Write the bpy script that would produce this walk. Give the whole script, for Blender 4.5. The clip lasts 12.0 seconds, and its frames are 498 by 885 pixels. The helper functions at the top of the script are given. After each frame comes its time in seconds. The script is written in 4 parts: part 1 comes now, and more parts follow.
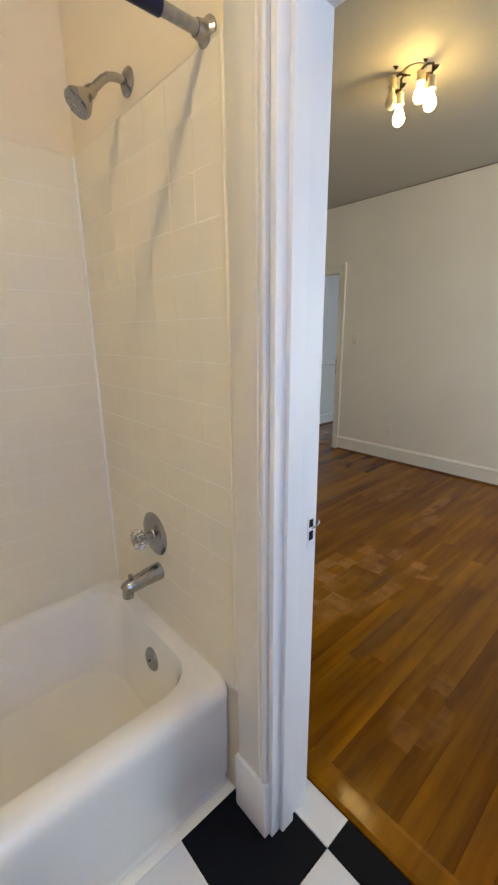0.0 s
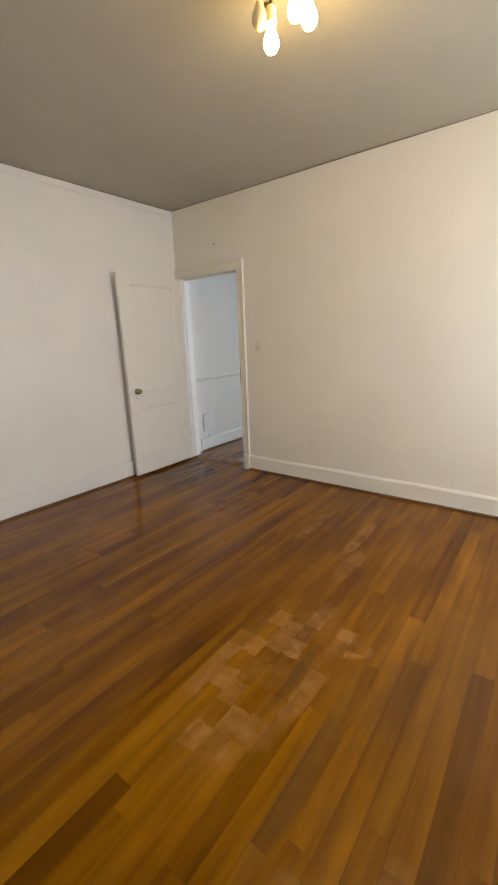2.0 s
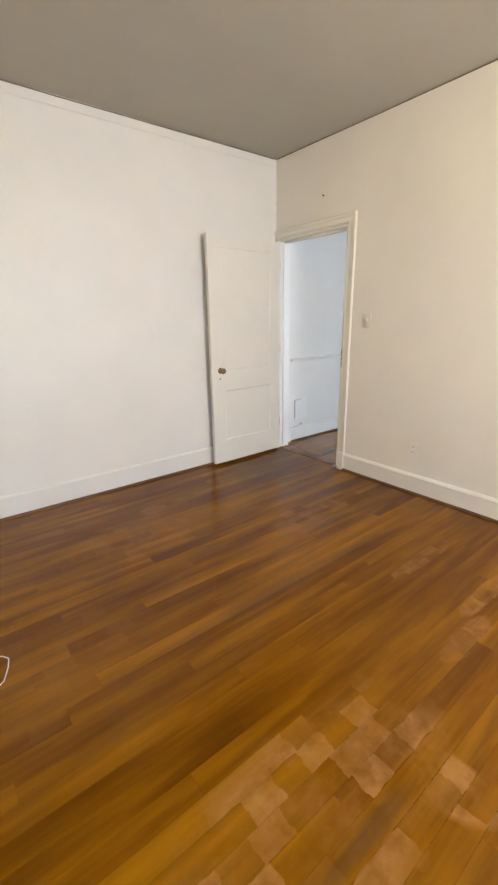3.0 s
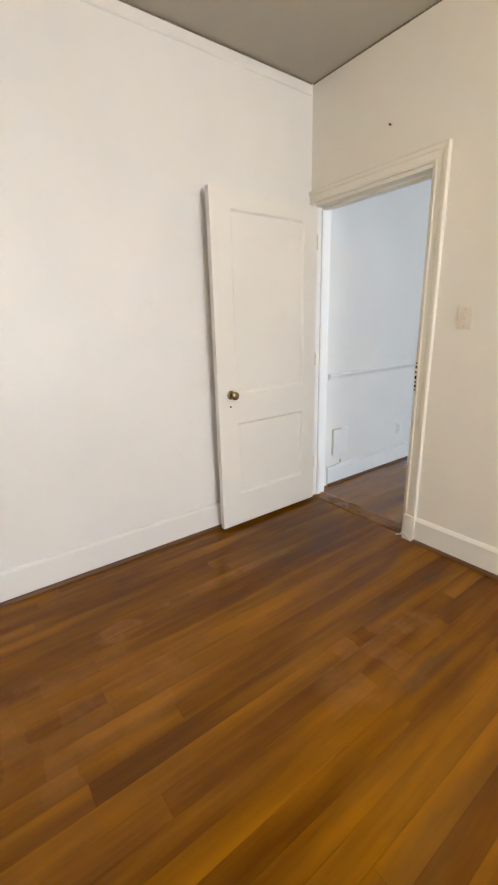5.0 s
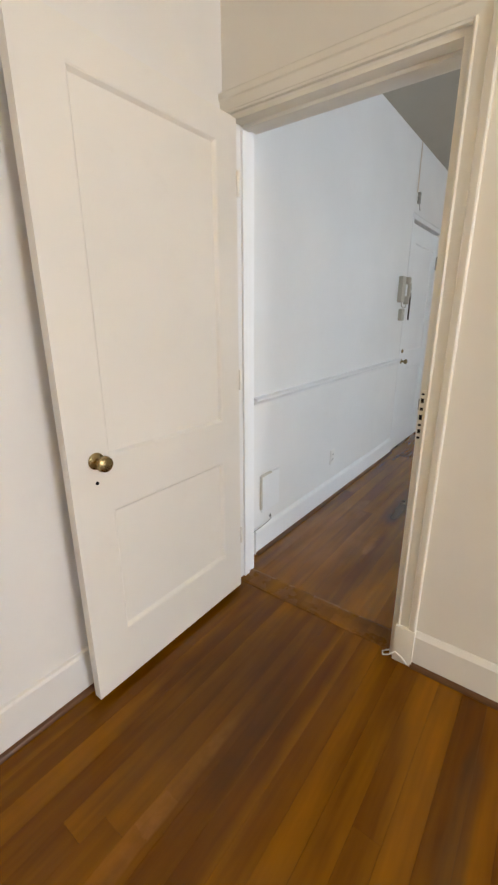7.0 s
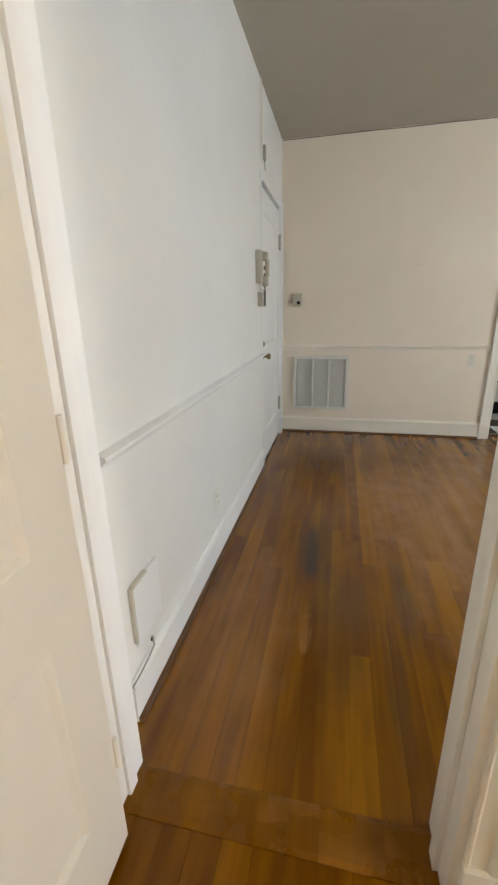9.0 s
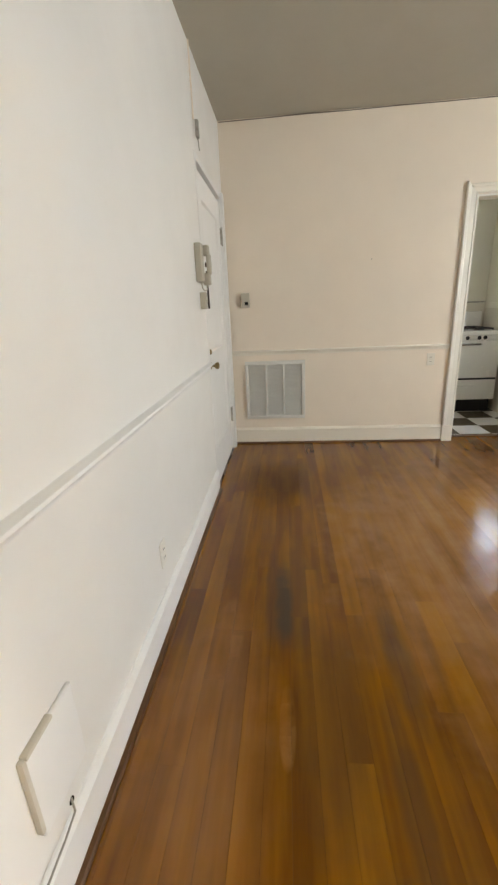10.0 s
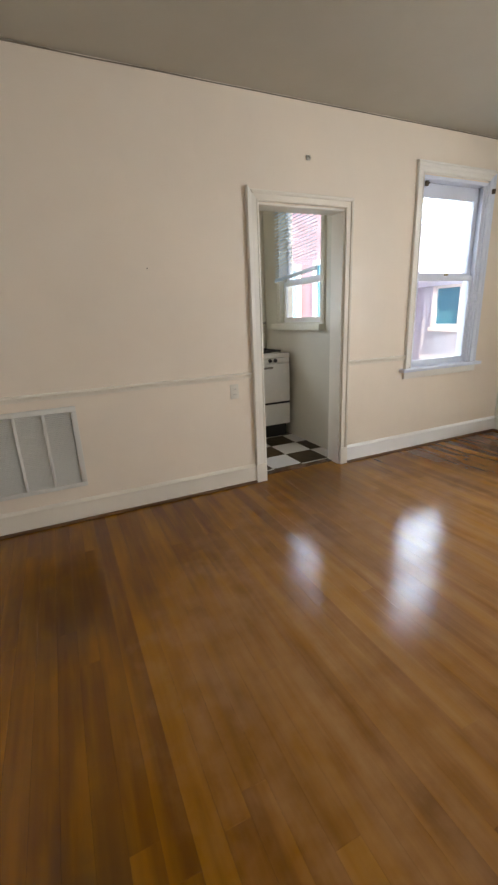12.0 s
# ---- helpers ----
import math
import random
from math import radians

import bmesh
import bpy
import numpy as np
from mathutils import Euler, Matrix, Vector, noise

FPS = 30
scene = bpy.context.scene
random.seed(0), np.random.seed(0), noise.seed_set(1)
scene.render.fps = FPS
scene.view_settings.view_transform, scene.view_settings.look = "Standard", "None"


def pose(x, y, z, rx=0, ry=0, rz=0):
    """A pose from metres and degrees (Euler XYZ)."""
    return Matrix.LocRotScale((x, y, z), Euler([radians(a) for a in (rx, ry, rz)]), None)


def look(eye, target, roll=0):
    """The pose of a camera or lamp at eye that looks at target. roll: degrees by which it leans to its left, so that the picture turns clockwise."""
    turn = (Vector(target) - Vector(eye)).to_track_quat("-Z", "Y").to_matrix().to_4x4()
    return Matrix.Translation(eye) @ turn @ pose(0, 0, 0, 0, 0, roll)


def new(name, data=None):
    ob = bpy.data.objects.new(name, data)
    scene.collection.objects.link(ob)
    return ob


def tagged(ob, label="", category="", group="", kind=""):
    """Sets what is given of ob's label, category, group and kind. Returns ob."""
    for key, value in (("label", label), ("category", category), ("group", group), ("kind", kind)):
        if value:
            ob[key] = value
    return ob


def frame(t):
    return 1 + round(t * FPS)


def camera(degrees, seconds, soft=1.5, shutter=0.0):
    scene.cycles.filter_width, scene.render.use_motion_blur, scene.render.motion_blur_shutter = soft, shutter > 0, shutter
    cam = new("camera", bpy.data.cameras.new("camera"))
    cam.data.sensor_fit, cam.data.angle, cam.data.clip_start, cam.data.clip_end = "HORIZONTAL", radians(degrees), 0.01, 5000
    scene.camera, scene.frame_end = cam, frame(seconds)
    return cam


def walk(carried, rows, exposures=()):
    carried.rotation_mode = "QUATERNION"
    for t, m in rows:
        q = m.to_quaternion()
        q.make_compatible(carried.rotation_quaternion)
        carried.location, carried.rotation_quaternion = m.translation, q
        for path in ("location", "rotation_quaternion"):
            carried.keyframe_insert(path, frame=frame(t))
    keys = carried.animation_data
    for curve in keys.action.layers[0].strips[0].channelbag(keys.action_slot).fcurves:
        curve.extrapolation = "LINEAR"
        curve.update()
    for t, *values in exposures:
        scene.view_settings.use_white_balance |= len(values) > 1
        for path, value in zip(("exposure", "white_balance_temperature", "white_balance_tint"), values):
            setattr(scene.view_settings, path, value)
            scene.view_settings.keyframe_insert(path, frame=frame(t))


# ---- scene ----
cam = camera(63.0, 12.0, soft=2.4)
PATH = [
    (0, (-0.054, 0.269, 1.454), (1.236, 1.703, 0.927), -0.6),
    (0.2, (-0.006, 0.275, 1.446), (1.387, 1.598, 0.89), -0.5),
    (0.5, (0.09, 0.269, 1.43), (1.583, 1.467, 0.852), -0.9),
    (1, (0.304, 0.266, 1.447), (1.838, 1.434, 0.914), -0.1),
    (1.2, (0.386, 0.303, 1.427), (1.898, 1.484, 0.862), -0.2),
    (1.5, (0.486, 0.36, 1.408), (1.978, 1.568, 0.845), -0.7),
    (2, (0.673, 0.573, 1.427), (2.21, 1.755, 0.93), -2.2),
    (2.5, (0.91, 0.717, 1.436), (2.313, 2.041, 0.908), -1.7),
    (3, (1.195, 0.922, 1.397), (2.374, 2.428, 0.812), -1.0),
    (3.2, (1.276, 1.01, 1.381), (2.396, 2.543, 0.755), -0.9),
    (4.8, (1.862, 1.874, 1.345), (2.984, 3.425, 0.77), -2.1),
    (5, (1.934, 1.971, 1.354), (3.068, 3.522, 0.799), -1.6),
    (5.5, (2.109, 2.248, 1.382), (3.414, 3.659, 0.829), -1.7),
    (6, (2.273, 2.468, 1.369), (3.611, 3.833, 0.778), -0.8),
    (6.5, (2.503, 2.702, 1.383), (3.878, 4.027, 0.792), 0.2),
    (7, (2.667, 2.954, 1.373), (4.191, 4.107, 0.782), -0.2),
    (7.2, (2.723, 3.042, 1.383), (4.304, 4.098, 0.766), -1.1),
    (8.8, (3.415, 3.559, 1.314), (5.244, 4.074, 0.691), 0.2),
    (9, (3.497, 3.613, 1.317), (5.352, 4.029, 0.694), -1.2),
    (9.5, (3.659, 3.669, 1.323), (5.531, 3.908, 0.661), 0.1),
    (10, (3.937, 3.683, 1.323), (5.828, 3.876, 0.699), -2.7),
    (10.5, (4.217, 3.698, 1.305), (6.091, 3.779, 0.612), -1.9),
    (11, (4.48, 3.712, 1.33), (6.356, 3.452, 0.686), -1.8),
    (11.5, (4.718, 3.663, 1.321), (6.553, 3.154, 0.712), -1.9),
    (12, (4.987, 3.564, 1.353), (6.729, 2.779, 0.766), -2.5),
]
EXPOSURES = [
    (0.0, 1.06, 6600, 8), (0.5, 1.05, 6850, 9), (1.0, 1.14, 7700, 12), (1.5, 1.38, 7500, 13), (2.5, 1.85, 6800, 12), (3.2, 2.2, 6800, 13),
    (5.5, 2.2, 6850, 12), (7.0, 2.12, 7050, 14), (9.0, 2.18, 7800, 13), (10.5, 2.52, 8600, 17), (11.0, 2.38, 8600, 19), (11.5, 2.15, 8600, 19), (12.0, 2.0, 8500, 19),
]
walk(cam, [(t, look(eye, target, roll)) for t, eye, target, roll in PATH], EXPOSURES)

# ---- world and lights ----
world = bpy.data.worlds.new("sky")
scene.world = world
world.use_nodes = True
wn = world.node_tree
sky = wn.nodes.new("ShaderNodeTexSky")
sky.sky_type, sky.sun_disc = "NISHITA", False
sky.sun_elevation, sky.sun_rotation = radians(65), radians(-73)
wn.links.new(sky.outputs[0], wn.nodes["Background"].inputs[0])
wn.nodes["Background"].inputs[1].default_value = 0.15

sun = new("sun", bpy.data.lights.new("sun", "SUN"))
sun.data.energy, sun.data.angle, sun.data.color = 4.0, radians(0.6), (1, 0.95, 0.88)
sun.matrix_world = look((0, 0, 20), (8.9, -2.8, 0))


def window_light(name, x0, x1, y, z0, z1, watts, colour):
    """Sky light that comes in through a south window's opening."""
    ob = new(name, bpy.data.lights.new(name, "AREA"))
    ob.data.shape, ob.data.size, ob.data.size_y = "RECTANGLE", x1 - x0, z1 - z0
    ob.data.energy, ob.data.color = watts, colour
    ob.matrix_world = look(((x0 + x1) / 2, y, (z0 + z1) / 2), ((x0 + x1) / 2, y + 1, (z0 + z1) / 2 + 0.15))
    return ob


window_light("window_light_bedroom", 2.0, 3.4, -0.87, 0.85, 2.35, 23.5, (0.86, 0.93, 1.0))
window_light("window_light_living", 4.5, 5.3, -0.87, 0.87, 2.4, 24, (0.63, 0.80, 1.0))
window_light("window_light_bathroom", -0.55, 0.15, -0.87, 1.1, 2.1, 7.5, (0.20, 0.40, 1.0))
# Added fill that brightens the kitchen from an unseen opening in its east wall.
kl = new("kitchen_fill_light", bpy.data.lights.new("kitchen_fill_light", "AREA"))
kl.data.shape, kl.data.size, kl.data.size_y, kl.data.energy, kl.data.color = "RECTANGLE", 0.8, 1.2, 1.0, (0.96, 0.98, 1.0)
kl.matrix_world = look((9.66, 2.75, 1.7), (8.6, 2.75, 1.6))


# ---- materials ----
def nodes_of(name):
    m = bpy.data.materials.new(name)
    m.use_nodes = True
    return m, m.node_tree, m.node_tree.nodes["Principled BSDF"]


def link(t, a, b):
    t.links.new(a, b)


def noise_tex(t, scale, detail=4.0, rough=0.55, stretch=None, offset=None):
    """Noise over the world position, in metres."""
    g = t.nodes.new("ShaderNodeNewGeometry")
    src = g.outputs["Position"]
    if offset is not None:
        a = t.nodes.new("ShaderNodeVectorMath")
        link(t, src, a.inputs[0])
        link(t, offset, a.inputs[1])
        src = a.outputs[0]
    if stretch:
        a = t.nodes.new("ShaderNodeVectorMath")
        a.operation = "MULTIPLY"
        link(t, src, a.inputs[0])
        a.inputs[1].default_value = stretch
        src = a.outputs[0]
    n = t.nodes.new("ShaderNodeTexNoise")
    n.inputs["Scale"].default_value, n.inputs["Detail"].default_value, n.inputs["Roughness"].default_value = scale, detail, rough
    link(t, src, n.inputs["Vector"])
    return n.outputs["Fac"]


def ramp(t, fac, *stops):
    r = t.nodes.new("ShaderNodeValToRGB")
    el = r.color_ramp.elements
    while len(el) < len(stops):
        el.new(0.5)
    for e, (p, c) in zip(el, stops):
        e.position = p
        e.color = (*c, 1) if len(c) == 3 else c
    link(t, fac, r.inputs[0])
    return r.outputs[0]


def grey(t, fac, a, va, b, vb):
    return ramp(t, fac, (a, (va, va, va)), (b, (vb, vb, vb)))


def mixed(t, fac, a, b, mode="MIX"):
    m = t.nodes.new("ShaderNodeMix")
    m.data_type, m.blend_type = "RGBA", mode
    for sock, v in ((m.inputs[0], fac), (m.inputs[6], a), (m.inputs[7], b)):
        if isinstance(v, (int, float)):
            sock.default_value = v
        elif isinstance(v, tuple):
            sock.default_value = (*v, 1)
        else:
            link(t, v, sock)
    return m.outputs[2]


def calc(t, op, a, b=0.0, clamp=False):
    m = t.nodes.new("ShaderNodeMath")
    m.operation, m.use_clamp = op, clamp
    for sock, v in ((m.inputs[0], a), (m.inputs[1], b)):
        if isinstance(v, (int, float)):
            sock.default_value = v
        else:
            link(t, v, sock)
    return m.outputs[0]


def bump(t, bsdf, height, strength, distance=0.01):
    b = t.nodes.new("ShaderNodeBump")
    b.inputs["Strength"].default_value, b.inputs["Distance"].default_value = strength, distance
    link(t, height, b.inputs["Height"])
    old = bsdf.inputs["Normal"].links
    if old:
        link(t, old[0].from_socket, b.inputs["Normal"])
    link(t, b.outputs[0], bsdf.inputs["Normal"])


def paint(name, col, rough=0.5, var=0.035, dirt=(0.45, 0.38, 0.3), dirt_amount=0.06, lumps=0.16, fine=0.12, fine_scale=140, spec=0.4):
    """Old brushed or rolled paint: blotches, faint dirt, uneven plaster below."""
    m, t, b = nodes_of(name)
    big = noise_tex(t, 1.7, 5)
    lo, hi = tuple(c * (1 - var) for c in col), tuple(min(1, c * (1 + var * 0.6)) for c in col)
    c1 = ramp(t, big, (0.3, lo), (0.7, hi))
    spots = grey(t, noise_tex(t, 9, 8, 0.7), 0.58, 0, 0.82, 1)
    f = calc(t, "MULTIPLY", spots, dirt_amount)
    link(t, mixed(t, f, c1, tuple(a * d for a, d in zip(col, dirt))), b.inputs["Base Color"])
    link(t, grey(t, noise_tex(t, 5, 4), 0.3, rough - 0.08, 0.7, rough + 0.1), b.inputs["Roughness"])
    b.inputs["Specular IOR Level"].default_value = spec
    bump(t, b, noise_tex(t, 3.5, 3), lumps, 0.012)
    bump(t, b, noise_tex(t, fine_scale, 3), fine, 0.0015)
    return m


def metal(name, col, rough=0.3, var=0.1, metallic=1.0):
    m, t, b = nodes_of(name)
    n = noise_tex(t, 40, 5)
    link(t, ramp(t, n, (0.35, tuple(c * (1 - var * 3) for c in col)), (0.65, col)), b.inputs["Base Color"])
    link(t, grey(t, noise_tex(t, 90, 4), 0.3, max(0.04, rough - 0.08), 0.7, rough + 0.05), b.inputs["Roughness"])
    b.inputs["Metallic"].default_value = metallic
    bump(t, b, noise_tex(t, 200, 2), 0.03, 0.0005)
    return m


def enamel(name, col, rough=0.12, var=0.05, coat=0.3):
    m, t, b = nodes_of(name)
    link(t, ramp(t, noise_tex(t, 3, 6), (0.3, tuple(c * (1 - var) for c in col)), (0.7, col)), b.inputs["Base Color"])
    link(t, grey(t, noise_tex(t, 14, 6), 0.35, rough, 0.75, rough + 0.16), b.inputs["Roughness"])
    b.inputs["Coat Weight"].default_value = coat
    if not coat:
        b.inputs["Specular IOR Level"].default_value = 0.12
    b.inputs["Coat Roughness"].default_value = 0.08
    bump(t, b, noise_tex(t, 6, 2), 0.03, 0.003)
    return m


def glow(name, col, strength):
    m, t, b = nodes_of(name)
    b.inputs["Base Color"].default_value = (*col, 1)
    b.inputs["Emission Color"].default_value = (*col, 1)
    b.inputs["Emission Strength"].default_value = strength
    b.inputs["Roughness"].default_value = 0.2
    return m


def glass(name, tint=(1, 1, 1), rough=0.0):
    m, t, b = nodes_of(name)
    b.inputs["Base Color"].default_value = (*tint, 1)
    b.inputs["Transmission Weight"].default_value = 1
    b.inputs["Roughness"].default_value = rough
    b.inputs["IOR"].default_value = 1.45
    return m


def ellipse_mask(t, cx, cy, rx, ry, edge=0.35):
    """1 inside a soft-edged, ragged ellipse on the floor, 0 outside."""
    g = t.nodes.new("ShaderNodeNewGeometry")
    s = t.nodes.new("ShaderNodeSeparateXYZ")
    link(t, g.outputs["Position"], s.inputs[0])
    dx = calc(t, "DIVIDE", calc(t, "SUBTRACT", s.outputs[0], cx), rx)
    dy = calc(t, "DIVIDE", calc(t, "SUBTRACT", s.outputs[1], cy), ry)
    r = calc(t, "ADD", calc(t, "MULTIPLY", dx, dx), calc(t, "MULTIPLY", dy, dy))
    ragged = calc(t, "ADD", r, calc(t, "MULTIPLY", calc(t, "SUBTRACT", noise_tex(t, 7, 4), 0.5), 1.3))
    return grey(t, ragged, 1 - edge, 1, 1 + edge, 0)


def white_noise(t, x, y=0.0):
    c = t.nodes.new("ShaderNodeCombineXYZ")
    for sock, v in ((c.inputs[0], x), (c.inputs[1], y)):
        if isinstance(v, (int, float)):
            sock.default_value = v
        else:
            link(t, v, sock)
    w = t.nodes.new("ShaderNodeTexWhiteNoise")
    w.noise_dimensions = "2D"
    link(t, c.outputs[0], w.inputs["Vector"])
    return w.outputs["Value"]


def worn_blocks(t, length=0.115, width=0.0825, y0=-0.85):
    """Short stretches of single boards, each worn to its own degree, with uneven ends."""
    g = t.nodes.new("ShaderNodeNewGeometry")
    w = t.nodes.new("ShaderNodeTexNoise")
    w.inputs["Scale"].default_value, w.inputs["Detail"].default_value = 18.0, 4.0
    link(t, g.outputs["Position"], w.inputs["Vector"])
    k = t.nodes.new("ShaderNodeVectorMath")
    k.operation = "MULTIPLY_ADD"
    link(t, w.outputs["Color"], k.inputs[0])
    k.inputs[1].default_value = (0.05, 0.02, 0.0)
    link(t, g.outputs["Position"], k.inputs[2])
    p = t.nodes.new("ShaderNodeSeparateXYZ")
    link(t, k.outputs[0], p.inputs[0])
    row = calc(t, "FLOOR", calc(t, "DIVIDE", calc(t, "SUBTRACT", p.outputs[1], y0 + 0.011), width))
    cell = calc(t, "FLOOR", calc(t, "ADD", calc(t, "DIVIDE", p.outputs[0], length), calc(t, "MULTIPLY", white_noise(t, row, 3.0), 7.0)))
    return grey(t, white_noise(t, cell, row), 0.3, 0, 1.1, 1)


def floor_wood(name, tones, rough, wear_spots, dark_spots, sheen=0.24, spread=0.09, scuffs_and_sheen=()):
    """Varnished strip oak: each board with its own tone, long grain, worn pale flecks and dark stains, plus sheen and
    dimmer light put into the colour.
    """
    m, t, b = nodes_of(name)
    info = t.nodes.new("ShaderNodeObjectInfo")
    rnd = info.outputs["Random"]
    comb = t.nodes.new("ShaderNodeCombineXYZ")
    link(t, calc(t, "MULTIPLY", rnd, 37.0), comb.inputs[0])
    link(t, calc(t, "MULTIPLY", rnd, 11.0), comb.inputs[1])
    off = comb.outputs[0]
    base = ramp(t, rnd, *tones)
    grain = noise_tex(t, 1.0, 6, 0.6, (1.6, 34, 1), off)
    streak = noise_tex(t, 1.0, 4, 0.6, (1.1, 16, 1), off)
    col = mixed(t, 0.4, base, ramp(t, grain, (0.3, (0.5, 0.38, 0.2)), (0.62, (1, 1, 1))), "MULTIPLY")
    col = mixed(t, 0.42, col, ramp(t, streak, (0.3, (0.6, 0.46, 0.3)), (0.65, (1.0, 1.0, 1.0))), "MULTIPLY")
    cloud = noise_tex(t, 1.3, 5)
    col = mixed(t, 0.5, col, ramp(t, cloud, (0.32, (0.58, 0.44, 0.3)), (0.66, (1, 1, 1))), "MULTIPLY")
    gold = grey(t, noise_tex(t, 1.0, 4, 0.55, (0.75, 7.5, 1), off), 0.46, 0, 0.72, 0.6)
    col = mixed(t, gold, col, tuple(v * 1.4 for v in tones[-2][1]))
    patch = noise_tex(t, 1.0, 4, 0.5, (1.5, 6, 1))
    col = mixed(t, 0.42, col, ramp(t, patch, (0.34, (0.5, 0.4, 0.34)), (0.52, (1, 1, 1))), "MULTIPLY")
    gloss = grey(t, noise_tex(t, 6, 7, 0.65), 0.3, rough, 0.75, rough + spread)
    # traffic wear: pale bare wood, board by board
    worn = calc(t, "ADD", worn_blocks(t), grey(t, noise_tex(t, 5, 6, 0.65), 0.45, 0, 0.8, 0.6), True)
    for cx, cy, rx, ry, amount in wear_spots:
        pick = calc(t, "MULTIPLY", worn, grey(t, noise_tex(t, 14, 5, 0.6), 0.32, 0.3, 0.62, 1))
        f = calc(t, "MULTIPLY", calc(t, "MULTIPLY", ellipse_mask(t, cx, cy, rx, ry), pick), amount)
        col = mixed(t, f, col, (0.42, 0.20, 0.06))
        gloss = mixed(t, f, gloss, (0.32, 0.32, 0.32))
    # broad paler zones: window sheen put into the base colour, and some scuffs
    for cx, cy, rx, ry, amount in scuffs_and_sheen:
        f = calc(t, "MULTIPLY", calc(t, "MULTIPLY", ellipse_mask(t, cx, cy, rx, ry, 0.9), grey(t, noise_tex(t, 1.0, 5, 0.6, (1.0, 14, 1)), 0.25, 0.25, 0.68, 1)), amount)
        col = mixed(t, f, col, (0.46, 0.235, 0.105))
        gloss = mixed(t, calc(t, "MULTIPLY", f, 0.35), gloss, (0.34, 0.34, 0.34))
    # dark stains, and one bedroom oval that paints dimmer light into the colour
    for cx, cy, rx, ry, amount in dark_spots:
        f = calc(t, "MULTIPLY", ellipse_mask(t, cx, cy, rx, ry, 0.8), amount)
        col = mixed(t, f, col, (0.05, 0.033, 0.02))
    link(t, col, b.inputs["Base Color"])
    link(t, gloss, b.inputs["Roughness"])
    b.inputs["Specular IOR Level"].default_value = sheen
    bump(t, b, grain, 0.05, 0.001)
    bump(t, b, noise_tex(t, 11, 4, 0.5, (0.5, 1.6, 1)), 0.1, 0.004)
    return m


WALL = paint("wall_paint", (0.81, 0.775, 0.71), 0.45)
WALL_N = paint("white_wall_paint", (0.82, 0.80, 0.765), 0.42)
TRIM_E = paint("cream_white_trim_paint", (0.80, 0.735, 0.635), 0.42, lumps=0.05, fine=0.15, fine_scale=60, dirt_amount=0.1)
# East wall: warm light bounced off the floor is put into this colour.
WALL_L = paint("bounce_warmed_wall_paint", (0.82, 0.715, 0.60), 0.42)
# Darker than the wall paint: the ceilings' weaker light is put into the colour.
CEIL = paint("dimmed_ceiling_paint", (0.46, 0.43, 0.36), 0.7, fine=0.2)
TRIM = paint("trim_paint", (0.82, 0.79, 0.73), 0.46, lumps=0.05, fine=0.15, fine_scale=60, dirt_amount=0.07)
TRIM_OLD = paint("yellowed_bare_trim", (0.62, 0.57, 0.48), 0.5)
TRIM_CREAM = paint("cream_trim_paint", (0.80, 0.765, 0.685), 0.42, lumps=0.05, fine=0.15, fine_scale=60, dirt_amount=0.15)
TRIM_WHITE = paint("white_trim_paint", (0.84, 0.83, 0.81), 0.45, lumps=0.05, fine=0.15, fine_scale=60, dirt_amount=0.07)
BATH_WALL = paint("bathroom_paint", (0.80, 0.70, 0.53), 0.4)
BATH_TILE = enamel("cream_tile", (0.82, 0.745, 0.57), 0.4, 0.03)
GROUT = paint("pale_grout", (0.88, 0.85, 0.77), 0.6)
KITCHEN = paint("kitchen_paint", (0.70, 0.67, 0.57), 0.45)
KITCHEN_LOW = paint("kitchen_lower_paint", (0.64, 0.59, 0.50), 0.4)
TUB = enamel("tub_enamel", (0.84, 0.81, 0.74), 0.1)
STOVE = enamel("stove_enamel", (0.82, 0.80, 0.76), 0.16)
BLACK = enamel("black_enamel", (0.015, 0.015, 0.016), 0.3)
CHROME = metal("worn_chrome", (0.42, 0.41, 0.39), 0.24, 0.03)
BRASS = metal("aged_brass", (0.34, 0.25, 0.12), 0.32)
STEEL = metal("painted_steel", (0.45, 0.43, 0.38), 0.4, metallic=0.6)
DARK = metal("blackened_metal", (0.07, 0.05, 0.035), 0.5, metallic=0.5)
LEAF = metal("brown_metal", (0.07, 0.045, 0.025), 0.45, metallic=0.6)
HOLE = paint("dark_void", (0.012, 0.011, 0.01), 0.9, spec=0.1)
CRACK = paint("dirty_crack", (0.22, 0.18, 0.14), 0.9, spec=0.1)
SHOE = paint("brown_shoe_varnish", (0.13, 0.055, 0.02), 0.35, var=0.3)
SADDLE = paint("worn_saddle_varnish", (0.11, 0.045, 0.008), 0.25, var=0.35, dirt_amount=0.5, fine=0.4)
GRILLE = paint("grille_paint", (0.70, 0.68, 0.63), 0.4)
FILTER = paint("grey_filter", (0.56, 0.55, 0.52), 0.9)
IVORY = enamel("ivory_plastic", (0.74, 0.69, 0.60), 0.3)
BEIGE = enamel("beige_plastic", (0.50, 0.455, 0.365), 0.35)
ACRYLIC = glass("clear_acrylic", (0.95, 0.95, 0.93), 0.05)
PANE = glass("window_glass")
SOCKET = enamel("old_porcelain", (0.66, 0.56, 0.38), 0.3)
BULB_OFF = enamel("frosted_bulb", (0.62, 0.55, 0.42), 0.3)
BULB_ON = glow("lit_bulb", (1.0, 0.70, 0.24), 27)
TILE_BLACK = enamel("black_floor_tile", (0.006, 0.0065, 0.009), 0.4, 0.2, 0)
TILE_BROWN = enamel("dull_black_floor_tile", (0.075, 0.05, 0.025), 0.35, 0.3, 0)
